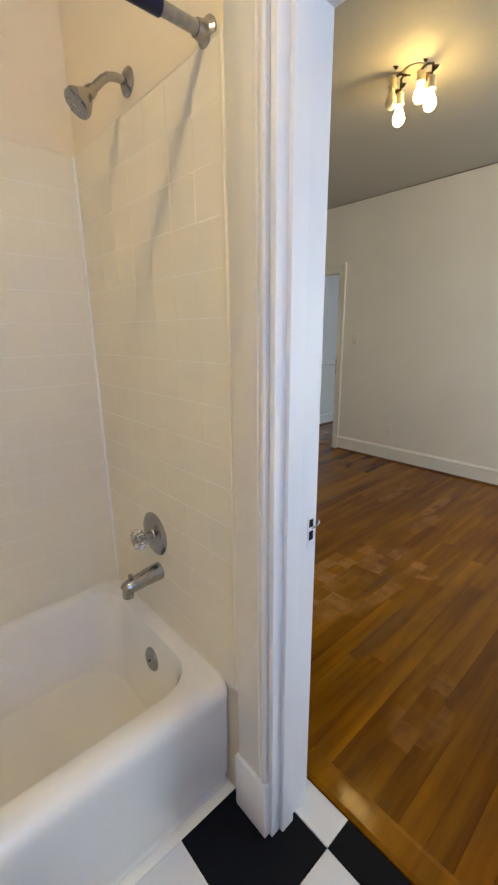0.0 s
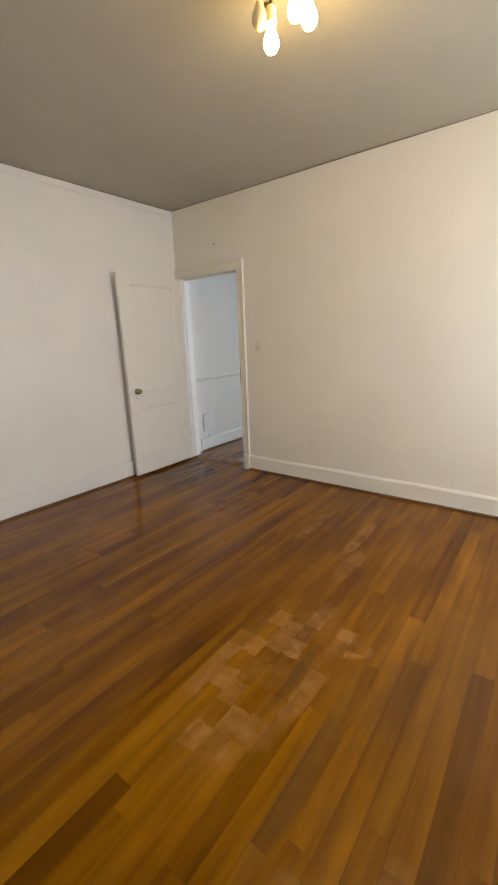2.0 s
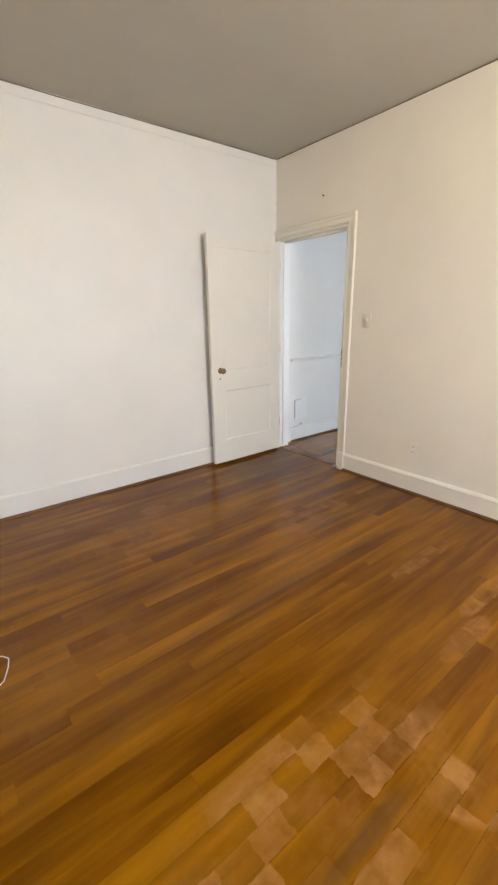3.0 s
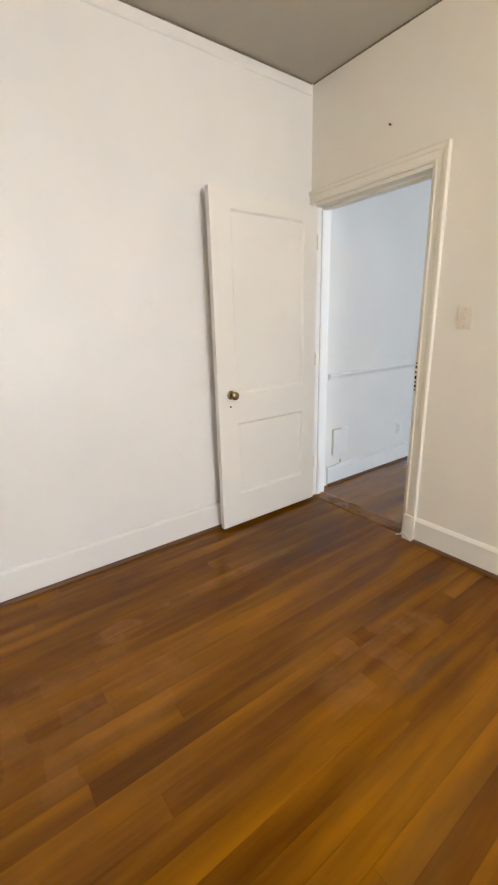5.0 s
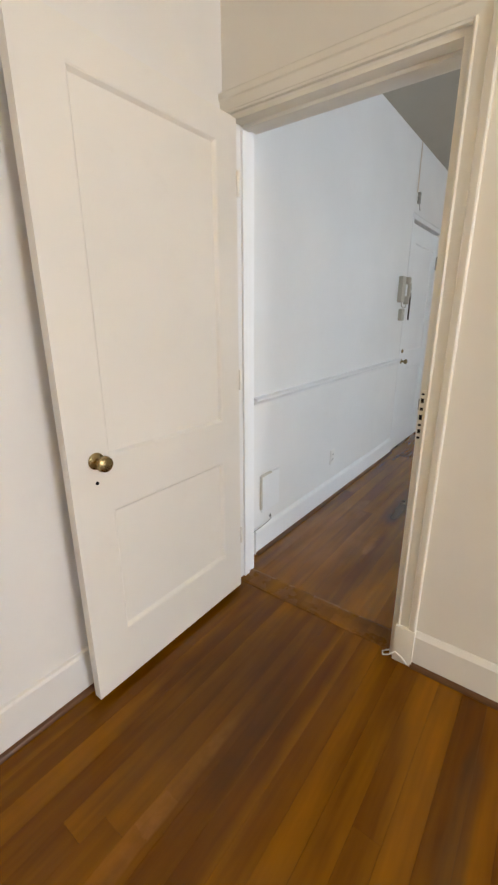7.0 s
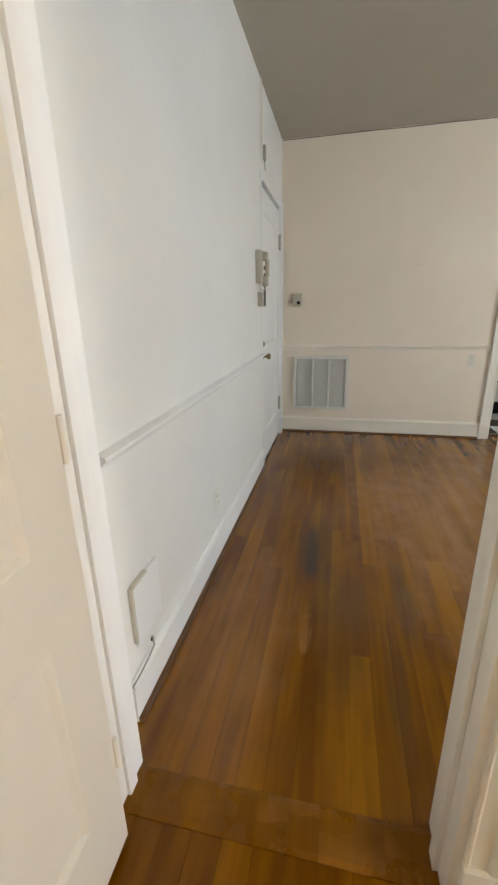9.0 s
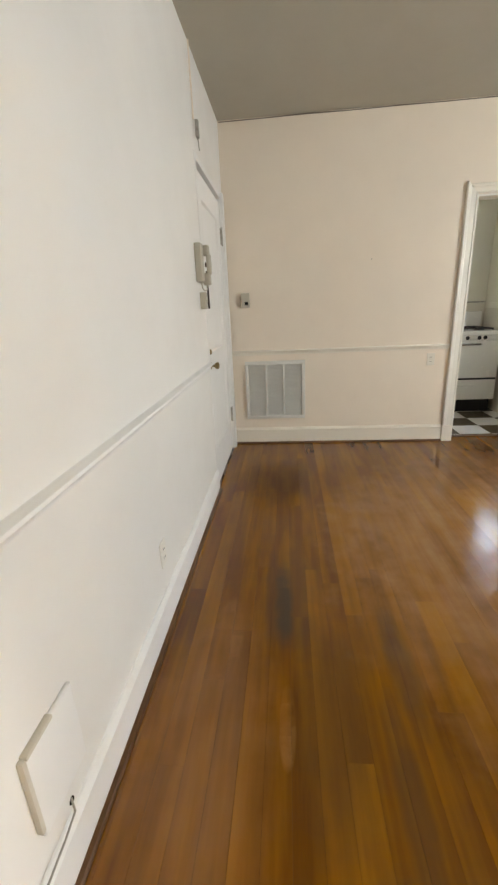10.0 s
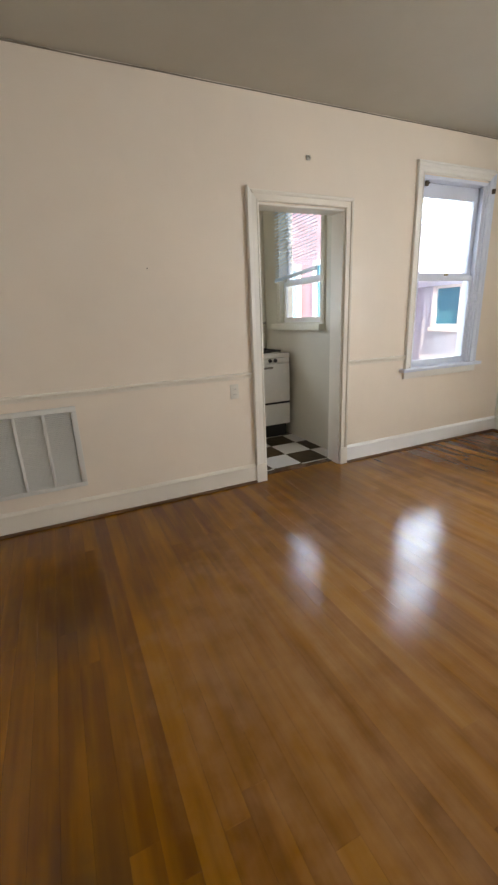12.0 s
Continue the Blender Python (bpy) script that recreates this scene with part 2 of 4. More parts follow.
TILE_WHITE = enamel("white_floor_tile", (0.74, 0.73, 0.72), 0.3, 0.12)
SUBFLOOR = paint("dark_subfloor", (0.11, 0.045, 0.008), 0.8)
NAVY = paint("navy_vinyl", (0.015, 0.018, 0.05), 0.3)
# White sash paint with the window's blue flare put into its colour.
FLARE_SASH = paint("flare_blue_sash_paint", (0.70, 0.75, 0.85), 0.42, lumps=0.05, fine=0.15, fine_scale=60)
# White blind; sky light coming through the slats is put into its blue.
SLAT = enamel("skylit_white_blind", (0.62, 0.79, 0.92), 0.4)
BRICK = paint("pink_brick", (0.48, 0.30, 0.33), 0.9, var=0.2, fine=0.5, fine_scale=25)
STUCCO = paint("grey_stucco", (0.80, 0.90, 1.0), 0.9, var=0.08)
ROOF = paint("grey_roof", (0.40, 0.46, 0.60), 0.9, var=0.2, fine=0.5, fine_scale=20)
GROUND = paint("courtyard_ground", (0.10, 0.10, 0.085), 0.95, var=0.3)
FARGLASS = enamel("teal_pane", (0.06, 0.30, 0.42), 0.08)

OAK = ((0.0, (0.185, 0.064, 0.001)), (0.16, (0.225, 0.080, 0.0012)), (0.5, (0.26, 0.097, 0.0014)), (0.8, (0.285, 0.109, 0.002)), (0.94, (0.32, 0.127, 0.003)), (1.0, (0.37, 0.155, 0.005)))
OAK_BED = tuple((p, tuple(v * 0.87 for v in c)) for p, c in OAK)
OAK_DARK = tuple((p, tuple(v * 0.72 for v in c)) for p, c in OAK)
BED_WEAR = [
    (1.90, 1.47, 0.58, 0.27, 0.62), (2.23, 1.25, 0.10, 0.15, 0.6), (2.88, 1.50, 0.22, 0.06, 0.7), (3.27, 1.58, 0.3, 0.05, 0.5), (3.33, 1.96, 0.4, 0.05, 0.4),
    (1.2, 2.6, 0.7, 0.4, 0.14), (1.3, 0.75, 0.25, 0.1, 0.35), (3.2, 2.78, 0.40, 0.2, 0.3), (2.36, 3.62, 0.13, 0.07, 0.35), (3.05, 3.655, 0.55, 0.035, 0.4), (2.1, 3.3, 0.5, 0.3, 0.2),
]
# The broad oval at (1.9, 0.65) is dimmer light painted into the floor.
BED_DARK = [
    (3.5, 3.3, 0.5, 0.4, 0.12), (2.0, 0.2, 0.8, 0.3, 0.35), (1.9, 0.65, 1.2, 0.55, 0.32), (3.6, 3.75, 0.6, 0.3, 0.35), (1.95, 1.33, 0.26, 0.03, 0.4), (1.6, 1.1, 0.5, 0.05, 0.35),
    (2.6, 2.3, 0.9, 0.06, 0.25), (3.6, 2.95, 0.45, 0.04, 0.4), (3.3, 2.62, 0.3, 0.035, 0.4),
]
LIV_DARK = [
    (5.55, 3.715, 0.34, 0.05, 0.75), (5.6, 3.77, 0.45, 0.04, 0.4), (5.6, 3.66, 0.45, 0.1, 0.35), (5.0, 3.55, 0.5, 0.15, 0.35), (7.0, 3.75, 0.5, 0.3, 0.35), (5.2, 3.27, 0.35, 0.06, 0.45),
    (4.75, 3.35, 0.4, 0.05, 0.4), (7.6, 1.7, 0.4, 0.4, 0.3),
]
WOOD_BED = floor_wood("bedroom_oak", OAK_BED, 0.07, BED_WEAR, BED_DARK, sheen=0.22, spread=0.16)
# The zone at (5.9, 1.6) paints window sheen into the boards; the others are scuffs.
WOOD_LIV = floor_wood("living_oak", OAK, 0.08, [(5.3, 3.95, 0.25, 0.07, 0.3), (4.93, 3.70, 0.16, 0.03, 0.5)], LIV_DARK, sheen=0.5, spread=0.14, scuffs_and_sheen=[(5.9, 1.6, 1.9, 1.9, 0.7), (6.2, 3.0, 0.9, 0.5, 0.25), (4.9, 3.95, 0.6, 0.25, 0.3)])
WOOD_SADDLE = floor_wood("dark_saddle_oak", OAK_DARK, 0.2, [(4.2, 3.6, 0.1, 0.2, 0.3)], [], spread=0.2)


# ---- mesh helpers ----
def box(bm, x0, x1, y0, y1, z0, z1, bevel=0.0, seg=2):
    made = bmesh.ops.create_cube(bm, size=1, matrix=Matrix.Translation(((x0 + x1) / 2, (y0 + y1) / 2, (z0 + z1) / 2)) @ Matrix.Diagonal((abs(x1 - x0), abs(y1 - y0), abs(z1 - z0), 1)))
    if bevel:
        edges = {e for v in made["verts"] for e in v.link_edges}
        bmesh.ops.bevel(bm, geom=list(edges), offset=bevel, segments=seg, affect="EDGES", profile=0.6)
    return bm


def rod(bm, a, b, r0, r1=None, seg=16):
    a, b = Vector(a), Vector(b)
    d = b - a
    m = Matrix.Translation((a + b) / 2) @ d.to_track_quat("Z", "Y").to_matrix().to_4x4()
    bmesh.ops.create_cone(bm, cap_ends=True, segments=seg, radius1=r0, radius2=r0 if r1 is None else r1, depth=d.length, matrix=m)
    return bm


def lathe(bm, profile, m, seg=24):
    """Turns (radius, height) round the local z of m."""
    rings = [[bm.verts.new(m @ Vector((r * math.cos(2 * math.pi * i / seg), r * math.sin(2 * math.pi * i / seg), h))) for i in range(seg)] for r, h in profile]
    for p, q in zip(rings, rings[1:]):
        for i in range(seg):
            bm.faces.new((p[i], p[(i + 1) % seg], q[(i + 1) % seg], q[i]))
    for ring, flip in ((rings[0], True), (rings[-1], False)):
        bm.faces.new(ring[::-1] if flip else ring)
    return bm


def tube(bm, pts, r, seg=10):
    pts = [Vector(p) for p in pts]
    rings = []
    for i, p in enumerate(pts):
        d = (pts[min(i + 1, len(pts) - 1)] - pts[max(i - 1, 0)]).normalized()
        q = d.to_track_quat("Z", "Y")
        rr = r[i] if isinstance(r, (list, tuple)) else r
        rings.append([bm.verts.new(p + q @ Vector((rr * math.cos(2 * math.pi * k / seg), rr * math.sin(2 * math.pi * k / seg), 0))) for k in range(seg)])
    for p, q in zip(rings, rings[1:]):
        for i in range(seg):
            bm.faces.new((p[i], p[(i + 1) % seg], q[(i + 1) % seg], q[i]))
    bm.faces.new(rings[0][::-1])
    bm.faces.new(rings[-1])
    return bm


def moulding(bm, profile, a, b, out, wobble=0.0):
    """Sweeps a (depth, height) profile from a to b; out is the wall's normal."""
    a, b, out = Vector(a), Vector(b), Vector(out)
    n = max(1, int((b - a).length / 0.35)) if wobble else 1
    rings = []
    for i in range(n + 1):
        p = a.lerp(b, i / n)
        w = wobble * noise.noise(p * 2.3)
        rings.append([bm.verts.new(p + out * (u + (w if u > 0.001 else 0)) + Vector((0, 0, v + w))) for u, v in profile])
    k = len(profile)
    for p, q in zip(rings, rings[1:]):
        for i in range(k):
            bm.faces.new((p[i], p[(i + 1) % k], q[(i + 1) % k], q[i]))
    bm.faces.new(rings[0])
    bm.faces.new(rings[-1][::-1])
    bmesh.ops.recalc_face_normals(bm, faces=bm.faces)
    return bm


def mesh_of(name, bm, mat, smooth=False):
    bmesh.ops.recalc_face_normals(bm, faces=bm.faces)
    me = bpy.data.meshes.new(name)
    bm.to_mesh(me)
    bm.free()
    me.materials.append(mat)
    if smooth:
        me.shade_smooth()
        me.set_sharp_from_angle(angle=radians(38))
    return me


def part(name, bm, mat, parent, label="", smooth=True):
    ob = new(name, mesh_of(name, bm, mat, smooth))
    ob.parent = parent
    if label:
        ob["label"] = label
    return ob


def thing(name, label, category, kind="", group=""):
    return tagged(new(name), label, category, group, kind)


def solid(name, bm, mat, label, category, kind="structure", group="", smooth=False):
    return tagged(new(name, mesh_of(name, bm, mat, smooth)), label, category, group, kind)


B = bmesh.new
H = 2.81

# ---- walls ----
def wall_along_y(name, x0, x1, y0, y1, holes, mat, label, z1=H):
    """A wall between two x planes, with (y0, y1, z0, z1) openings."""
    bm, y = B(), y0
    for a, b, c, d in sorted(holes):
        box(bm, x0, x1, y, a, 0, z1)
        if c > 0:
            box(bm, x0, x1, a, b, 0, c)
        if d < z1:
            box(bm, x0, x1, a, b, d, z1)
        y = b
    box(bm, x0, x1, y, y1, 0, z1)
    return solid(name, bm, mat, label, "wall")


def wall_along_x(name, y0, y1, x0, x1, holes, mat, label, z1=H):
    bm, x = B(), x0
    for a, b, c, d in sorted(holes):
        box(bm, x, a, y0, y1, 0, z1)
        if c > 0:
            box(bm, a, b, y0, y1, 0, c)
        if d < z1:
            box(bm, a, b, y0, y1, d, z1)
        x = b
    box(bm, x, x1, y0, y1, 0, z1)
    return solid(name, bm, mat, label, "wall")


wall_along_x("wall_bedroom_north", 4.195, 4.43, 0.57, 4.14, [], WALL_N, "warm white painted plaster bedroom wall")
wall_along_y("wall_bedroom_east", 4.14, 4.28, -0.85, 4.23, [(3.285, 4.16, 0, 2.12)], WALL, "warm white plaster wall with a doorway")
wall_along_y("wall_bedroom_west", 0.57, 0.708, -0.85, 4.195, [(0.155, 0.885, 0, 2.06)], BATH_WALL, "cream painted wall between bathroom and bedroom")
wall_along_x("wall_living_north", 4.23, 4.43, 4.14, 8.08, [(6.80, 7.82, 0, 2.26)], WALL_N, "white plaster living room wall with front door")
wall_along_y("wall_living_east", 7.93, 8.08, -0.85, 4.23, [(1.32, 2.09, 0, 2.14), (-0.31, 0.51, 0.82, 2.45)], WALL_L, "white plaster wall with kitchen doorway and window")
wall_along_x("wall_south", -1.05, -0.85, -1.4, 8.08, [(-0.55, 0.15, 1.1, 2.1), (2.0, 3.4, 0.85, 2.35), (4.5, 5.3, 0.87, 2.4)], WALL, "white plaster outer wall with window openings")
wall_along_x("wall_bathroom_north", 1.82, 1.96, -1.4, 0.57, [], BATH_WALL, "cream painted bathroom wall above the tub")
wall_along_y("wall_bathroom_west", -1.54, -1.4, -1.05, 1.96, [], BATH_WALL, "cream painted bathroom end wall")
wall_along_x("wall_kitchen_south", 1.0, 1.16, 8.08, 9.8, [(8.47, 9.27, 1.28, 2.5)], KITCHEN, "pale green-cream kitchen wall with window")
# The opening at y 2.35 is added, out of view, for the kitchen fill.
wall_along_y("wall_kitchen_east", 9.65, 9.8, 1.16, 3.4, [(2.35, 3.15, 1.1, 2.3)], KITCHEN, "pale green-cream kitchen wall behind the stove")
wall_along_x("wall_kitchen_north", 3.4, 3.55, 8.08, 9.8, [], KITCHEN, "pale green-cream kitchen wall")
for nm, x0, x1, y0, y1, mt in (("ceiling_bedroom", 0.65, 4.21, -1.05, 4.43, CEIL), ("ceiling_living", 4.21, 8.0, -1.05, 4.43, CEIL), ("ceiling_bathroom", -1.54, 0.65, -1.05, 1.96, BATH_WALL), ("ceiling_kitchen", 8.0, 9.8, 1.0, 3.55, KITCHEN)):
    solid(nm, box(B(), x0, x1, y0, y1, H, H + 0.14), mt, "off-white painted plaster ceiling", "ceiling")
def floor_slab(name, x0, x1, y0, y1, top, mat, label):
    return solid(name, box(B(), x0, x1, y0, y1, -0.2, top), mat, label, "floor")


floor_bedroom = floor_slab("floor_bedroom", 0.71, 4.14, -0.85, 4.195, -0.018, SUBFLOOR, "varnished amber oak strip floor, worn with scuffs")
floor_living = floor_slab("floor_living", 4.14, 8.02, -0.85, 4.23, -0.018, SUBFLOOR, "varnished brown oak strip floor with dark stains")
floor_bathroom = floor_slab("floor_bathroom", -1.4, 0.71, -0.85, 1.82, -0.004, GROUT, "black and white checkerboard tile floor")
floor_kitchen = floor_slab("floor_kitchen", 8.02, 9.65, 1.16, 3.4, -0.004, GROUT, "dull black and white checkerboard tile floor")


# ---- baseboards, rails, cracks ----
BASE = [(0, 0), (0.016, 0), (0.016, 0.135), (0.020, 0.138), (0.020, 0.146), (0.013, 0.156), (0.006, 0.164), (0, 0.166)]
BASE_N = [(0, 0), (0.015, 0), (0.015, 0.165), (0.010, 0.176), (0, 0.18)]
RAIL = [(0, 0), (0.007, 0.002), (0.010, 0.010), (0.020, 0.022), (0.030, 0.030), (0.028, 0.040), (0.010, 0.046), (0, 0.048)]
RAIL_E = [(0, 0), (0.010, 0.002), (0.012, 0.012), (0.018, 0.026), (0.024, 0.032), (0.022, 0.042), (0, 0.046)]
QUARTER = [(0, 0), (0.018, 0), (0.017, 0.008), (0.012, 0.015), (0, 0.019)]


def run(name, prof, a, b, out, mat, label, category, wobble=0.0015):
    return solid(name, moulding(B(), prof, a, b, out, wobble), mat, label, category)


def skirting(prof, a, b, out, mat, shoe=True):
    run("baseboard", prof, a, b, out, mat, "thickly painted white wooden baseboard", "baseboard")
    if shoe:
        o = Vector(out) * prof[1][0]
        run("shoe_moulding", QUARTER, Vector(a) + o, Vector(b) + o, out, SHOE, "dark brown varnished quarter-round along the floor", "trim")


skirting(BASE_N, (0.72, 4.195, 0), (4.118, 4.195, 0), (0, -1, 0), WALL_N)
skirting(BASE, (4.14, -0.85, 0), (4.14, 3.228, 0), (-1, 0, 0), TRIM)
skirting(BASE_N, (0.708, 0.97, 0), (0.708, 4.18, 0), (1, 0, 0), TRIM)
skirting(BASE, (4.40, 4.23, 0), (6.79, 4.23, 0), (0, -1, 0), TRIM_WHITE)
skirting(BASE, (7.93, 2.188, 0), (7.93, 4.21, 0), (-1, 0, 0), TRIM_E)
skirting(BASE, (7.93, -0.85, 0), (7.93, 1.245, 0), (-1, 0, 0), TRIM_WHITE)
skirting(BASE, (4.30, -0.85, 0), (7.91, -0.85, 0), (0, 1, 0), TRIM_WHITE)
run("chair_rail", RAIL, (4.392, 4.23, 0.912), (6.794, 4.23, 0.930), (0, -1, 0), TRIM_WHITE, "white painted wooden chair rail", "trim")
run("chair_rail", RAIL_E, (7.93, 2.186, 0.892), (7.93, 4.225, 0.892), (-1, 0, 0), TRIM_E, "white painted wooden chair rail", "trim")
run("chair_rail", RAIL_E, (7.93, 0.56, 0.905), (7.93, 1.245, 0.905), (-1, 0, 0), TRIM_E, "white painted wooden chair rail", "trim")
CRK = [(0, 0), (0.004, 0), (0.004, 0.007), (0, 0.007)]
run("trim_crack", CRK, (7.93, -0.85, H - 0.011), (7.93, 4.22, H - 0.011), (-1, 0, 0), CRACK, "dark dirty crack between wall and ceiling", "trim", 0.003)
run("trim_crack", CRK, (4.14, -0.85, H - 0.010), (4.14, 4.19, H - 0.010), (-1, 0, 0), CRACK, "dark dirty crack between wall and ceiling", "trim", 0.003)
run("trim_crack", CRK, (0.715, 4.195, H - 0.009), (4.13, 4.195, H - 0.009), (0, -1, 0), CRACK, "dark dirty crack between wall and ceiling", "trim", 0.003)
LIP = [(0, 0), (0.004, 0.0), (0.009, 0.006), (0.010, 0.030), (0, 0.032)]
run("trim_ceiling_bead", LIP, (0.715, 4.195, H - 0.07), (4.13, 4.195, H - 0.07), (0, -1, 0), WALL_N, "painted bead below the ceiling", "trim")


# ---- door casings ----
def casing_profile(w, d):
    """Across the width: flat inner board, bead, raised back band."""
    return [(0, 0), (0, d * 0.7), (w * 0.08, d * 0.82), (w * 0.16, d * 0.62), (w * 0.62, d * 0.72), (w * 0.68, d * 1.0), (w * 0.94, d * 1.15), (w, d * 1.0), (w, 0)]


def flat_profile(w, d):
    """Across the width: beads along the inner edge, then a wide flat board."""
    return [(0, 0), (0, d * 0.9), (w * 0.04, d * 1.1), (w * 0.10, d * 1.1), (w * 0.13, d * 0.72), (w * 0.17, d * 0.72), (w * 0.20, d * 0.98), (w * 0.26, d), (w * 0.30, d * 0.86), (w * 0.97, d * 0.84), (w, d * 0.74), (w, 0)]


def casing_board(bm, a, b, across, out, w, d, ma=0.0, mb=0.0, shape=casing_profile):
    """ma, mb: 1 cuts that end as a mitre that grows outwards."""
    a, b, across, out = Vector(a), Vector(b), Vector(across), Vector(out)
    prof, way = shape(w, d), (Vector(b) - Vector(a)).normalized()
    r0 = [bm.verts.new(a + across * u + out * v - way * u * ma) for u, v in prof]
    r1 = [bm.verts.new(b + across * u + out * v + way * u * mb) for u, v in prof]
    k = len(prof)
    for i in range(k):
        bm.faces.new((r0[i], r0[(i + 1) % k], r1[(i + 1) % k], r1[i]))
    bm.faces.new(r0)
    bm.faces.new(r1[::-1])
    return bm


# bedroom door frame
f1 = thing("door_frame_1", "cream painted wooden door casing and jambs", "door frame", "structure")
part("casing", casing_board(B(), (4.14, 3.299, 0.17), (4.14, 3.299, 2.128), (0, -1, 0), (-1, 0, 0), 0.072, 0.022, 0, 1), TRIM_CREAM, f1)
part("plinth_block", box(B(), 4.112, 4.14, 3.224, 3.302, 0, 0.17, 0.004), TRIM_CREAM, f1)
part("head_casing", casing_board(B(), (4.14, 3.299, 2.128), (4.14, 4.194, 2.128), (0, 0, 1), (-1, 0, 0), 0.072, 0.022, 1, 0), TRIM_CREAM, f1)
part("casing", box(B(), 4.121, 4.14, 4.148, 4.194, 0, 2.127, 0.003), TRIM, f1)
part("jamb", box(B(), 4.136, 4.296, 3.285, 3.320, 0, 2.12, 0.002), TRIM_CREAM, f1)
part("jamb", box(B(), 4.136, 4.286, 4.145, 4.16, 0, 2.12, 0.003), TRIM_WHITE, f1)
part("head_jamb", box(B(), 4.136, 4.296, 3.320, 4.145, 2.105, 2.12, 0.002), TRIM_CREAM, f1)
part("door_stop", box(B(), 4.19, 4.23, 3.320, 3.333, 0, 2.105, 0.002), TRIM_CREAM, f1)
part("door_stop", box(B(), 4.19, 4.23, 3.333, 4.133, 2.092, 2.105, 0.002), TRIM_CREAM, f1)
part("door_stop", box(B(), 4.19, 4.23, 4.133, 4.145, 0, 2.092, 0.002), TRIM_WHITE, f1)
part("casing", casing_board(B(), (4.28, 3.299, 0), (4.28, 3.299, 2.128), (0, -1, 0), (1, 0, 0), 0.075, 0.02, 0, 1), TRIM_CREAM, f1)
part("casing", box(B(), 4.281, 4.290, 4.1605, 4.229, 0.0, 2.127, 0.004), TRIM_WHITE, f1)
part("head_casing", casing_board(B(), (4.28, 3.299, 2.128), (4.28, 4.229, 2.128), (0, 0, 1), (1, 0, 0), 0.075, 0.02, 1, 0), TRIM_CREAM, f1)
sp = part("strike_plate", box(B(), 4.131, 4.1355, 3.2995, 3.3195, 0.95, 1.13, 0.001), TRIM_CREAM, f1, "paint-chipped strike plate with black marks")
for z0, z1 in ((0.958, 0.966), (0.978, 0.992), (1.004, 1.012), (1.026, 1.044), (1.060, 1.070), (1.086, 1.102), (1.114, 1.120)):
    part("plate_hole", box(B(), 4.1298, 4.1309, 3.305, 3.315, z0, z1), HOLE, sp)

# bathroom door frame
f2 = thing("door_frame_2", "glossy white painted door frame with moulded casing", "door frame", "structure")
part("casing", casing_board(B(), (0.57, 0.888, 0.2), (0.57, 0.888, 2.075), (0, 1, 0), (-1, 0, 0), 0.118, 0.020, 0, 1, flat_profile), TRIM, f2)
part("plinth_block", box(B(), 0.542, 0.57, 0.880, 1.012, 0, 0.2, 0.004), TRIM_WHITE, f2)
part("jamb", box(B(), 0.560, 0.716, 0.868, 0.885, 0, 2.06, 0.003), TRIM_WHITE, f2)
part("jamb", box(B(), 0.560, 0.716, 0.155, 0.172, 0, 2.06, 0.003), TRIM_WHITE, f2)
part("head_jamb", box(B(), 0.560, 0.716, 0.172, 0.868, 2.043, 2.06, 0.003), TRIM_WHITE, f2)
bm = B()
box(bm, 0.592, 0.640, 0.855, 0.868, 0, 2.043, 0.004)
part("door_stop", bm, TRIM_WHITE, f2)
part("door_stop", box(B(), 0.592, 0.640, 0.172, 0.185, 0, 2.043, 0.004), TRIM_WHITE, f2)
part("casing", casing_board(B(), (0.57, 0.152, 0), (0.57, 0.152, 2.075), (0, -1, 0), (-1, 0, 0), 0.118, 0.020, 0, 1, flat_profile), TRIM, f2)
part("head_casing", casing_board(B(), (0.57, 0.152, 2.075), (0.57, 0.888, 2.075), (0, 0, 1), (-1, 0, 0), 0.118, 0.020, 1, 1, flat_profile), TRIM, f2)
part("casing", casing_board(B(), (0.708, 0.893, 0), (0.708, 0.893, 2.075), (0, 1, 0), (1, 0, 0), 0.07, 0.012), TRIM, f2)
part("casing", casing_board(B(), (0.708, 0.147, 0), (0.708, 0.147, 2.075), (0, -1, 0), (1, 0, 0), 0.07, 0.012), TRIM, f2)
part("head_casing", casing_board(B(), (0.708, 0.08, 2.075), (0.708, 0.96, 2.075), (0, 0, 1), (1, 0, 0), 0.07, 0.012), TRIM, f2)
sp = part("strike_plate", box(B(), 0.680, 0.711, 0.8655, 0.868, 0.915, 1.005, 0.001), TRIM_WHITE, f2, "chipped chrome strike plate with two dark holes")
part("plate_hole", box(B(), 0.685, 0.700, 0.8645, 0.8654, 0.972, 0.993), HOLE, sp)
part("plate_hole", box(B(), 0.685, 0.700, 0.8645, 0.8654, 0.935, 0.960), HOLE, sp)
part("strike_lip", tube(B(), [(0.696, 0.864, 0.968), (0.708, 0.863, 0.968), (0.718, 0.861, 0.974), (0.724, 0.866, 0.978)], 0.003), CHROME, sp)

# kitchen doorway casing
f3 = thing("door_frame_3", "cream painted casing round an open kitchen doorway", "door frame", "structure")
part("casing", casing_board(B(), (7.93, 2.093, 0.16), (7.93, 2.093, 2.145), (0, 1, 0), (-1, 0, 0), 0.092, 0.030, 0, 1), TRIM_CREAM, f3)
part("casing", casing_board(B(), (7.93, 1.317, 0.16), (7.93, 1.317, 2.145), (0, -1, 0), (-1, 0, 0), 0.068, 0.030, 0, 1), TRIM_E, f3)
part("plinth_block", box(B(), 7.90, 7.93, 2.090, 2.187, 0, 0.16, 0.004), TRIM_E, f3)
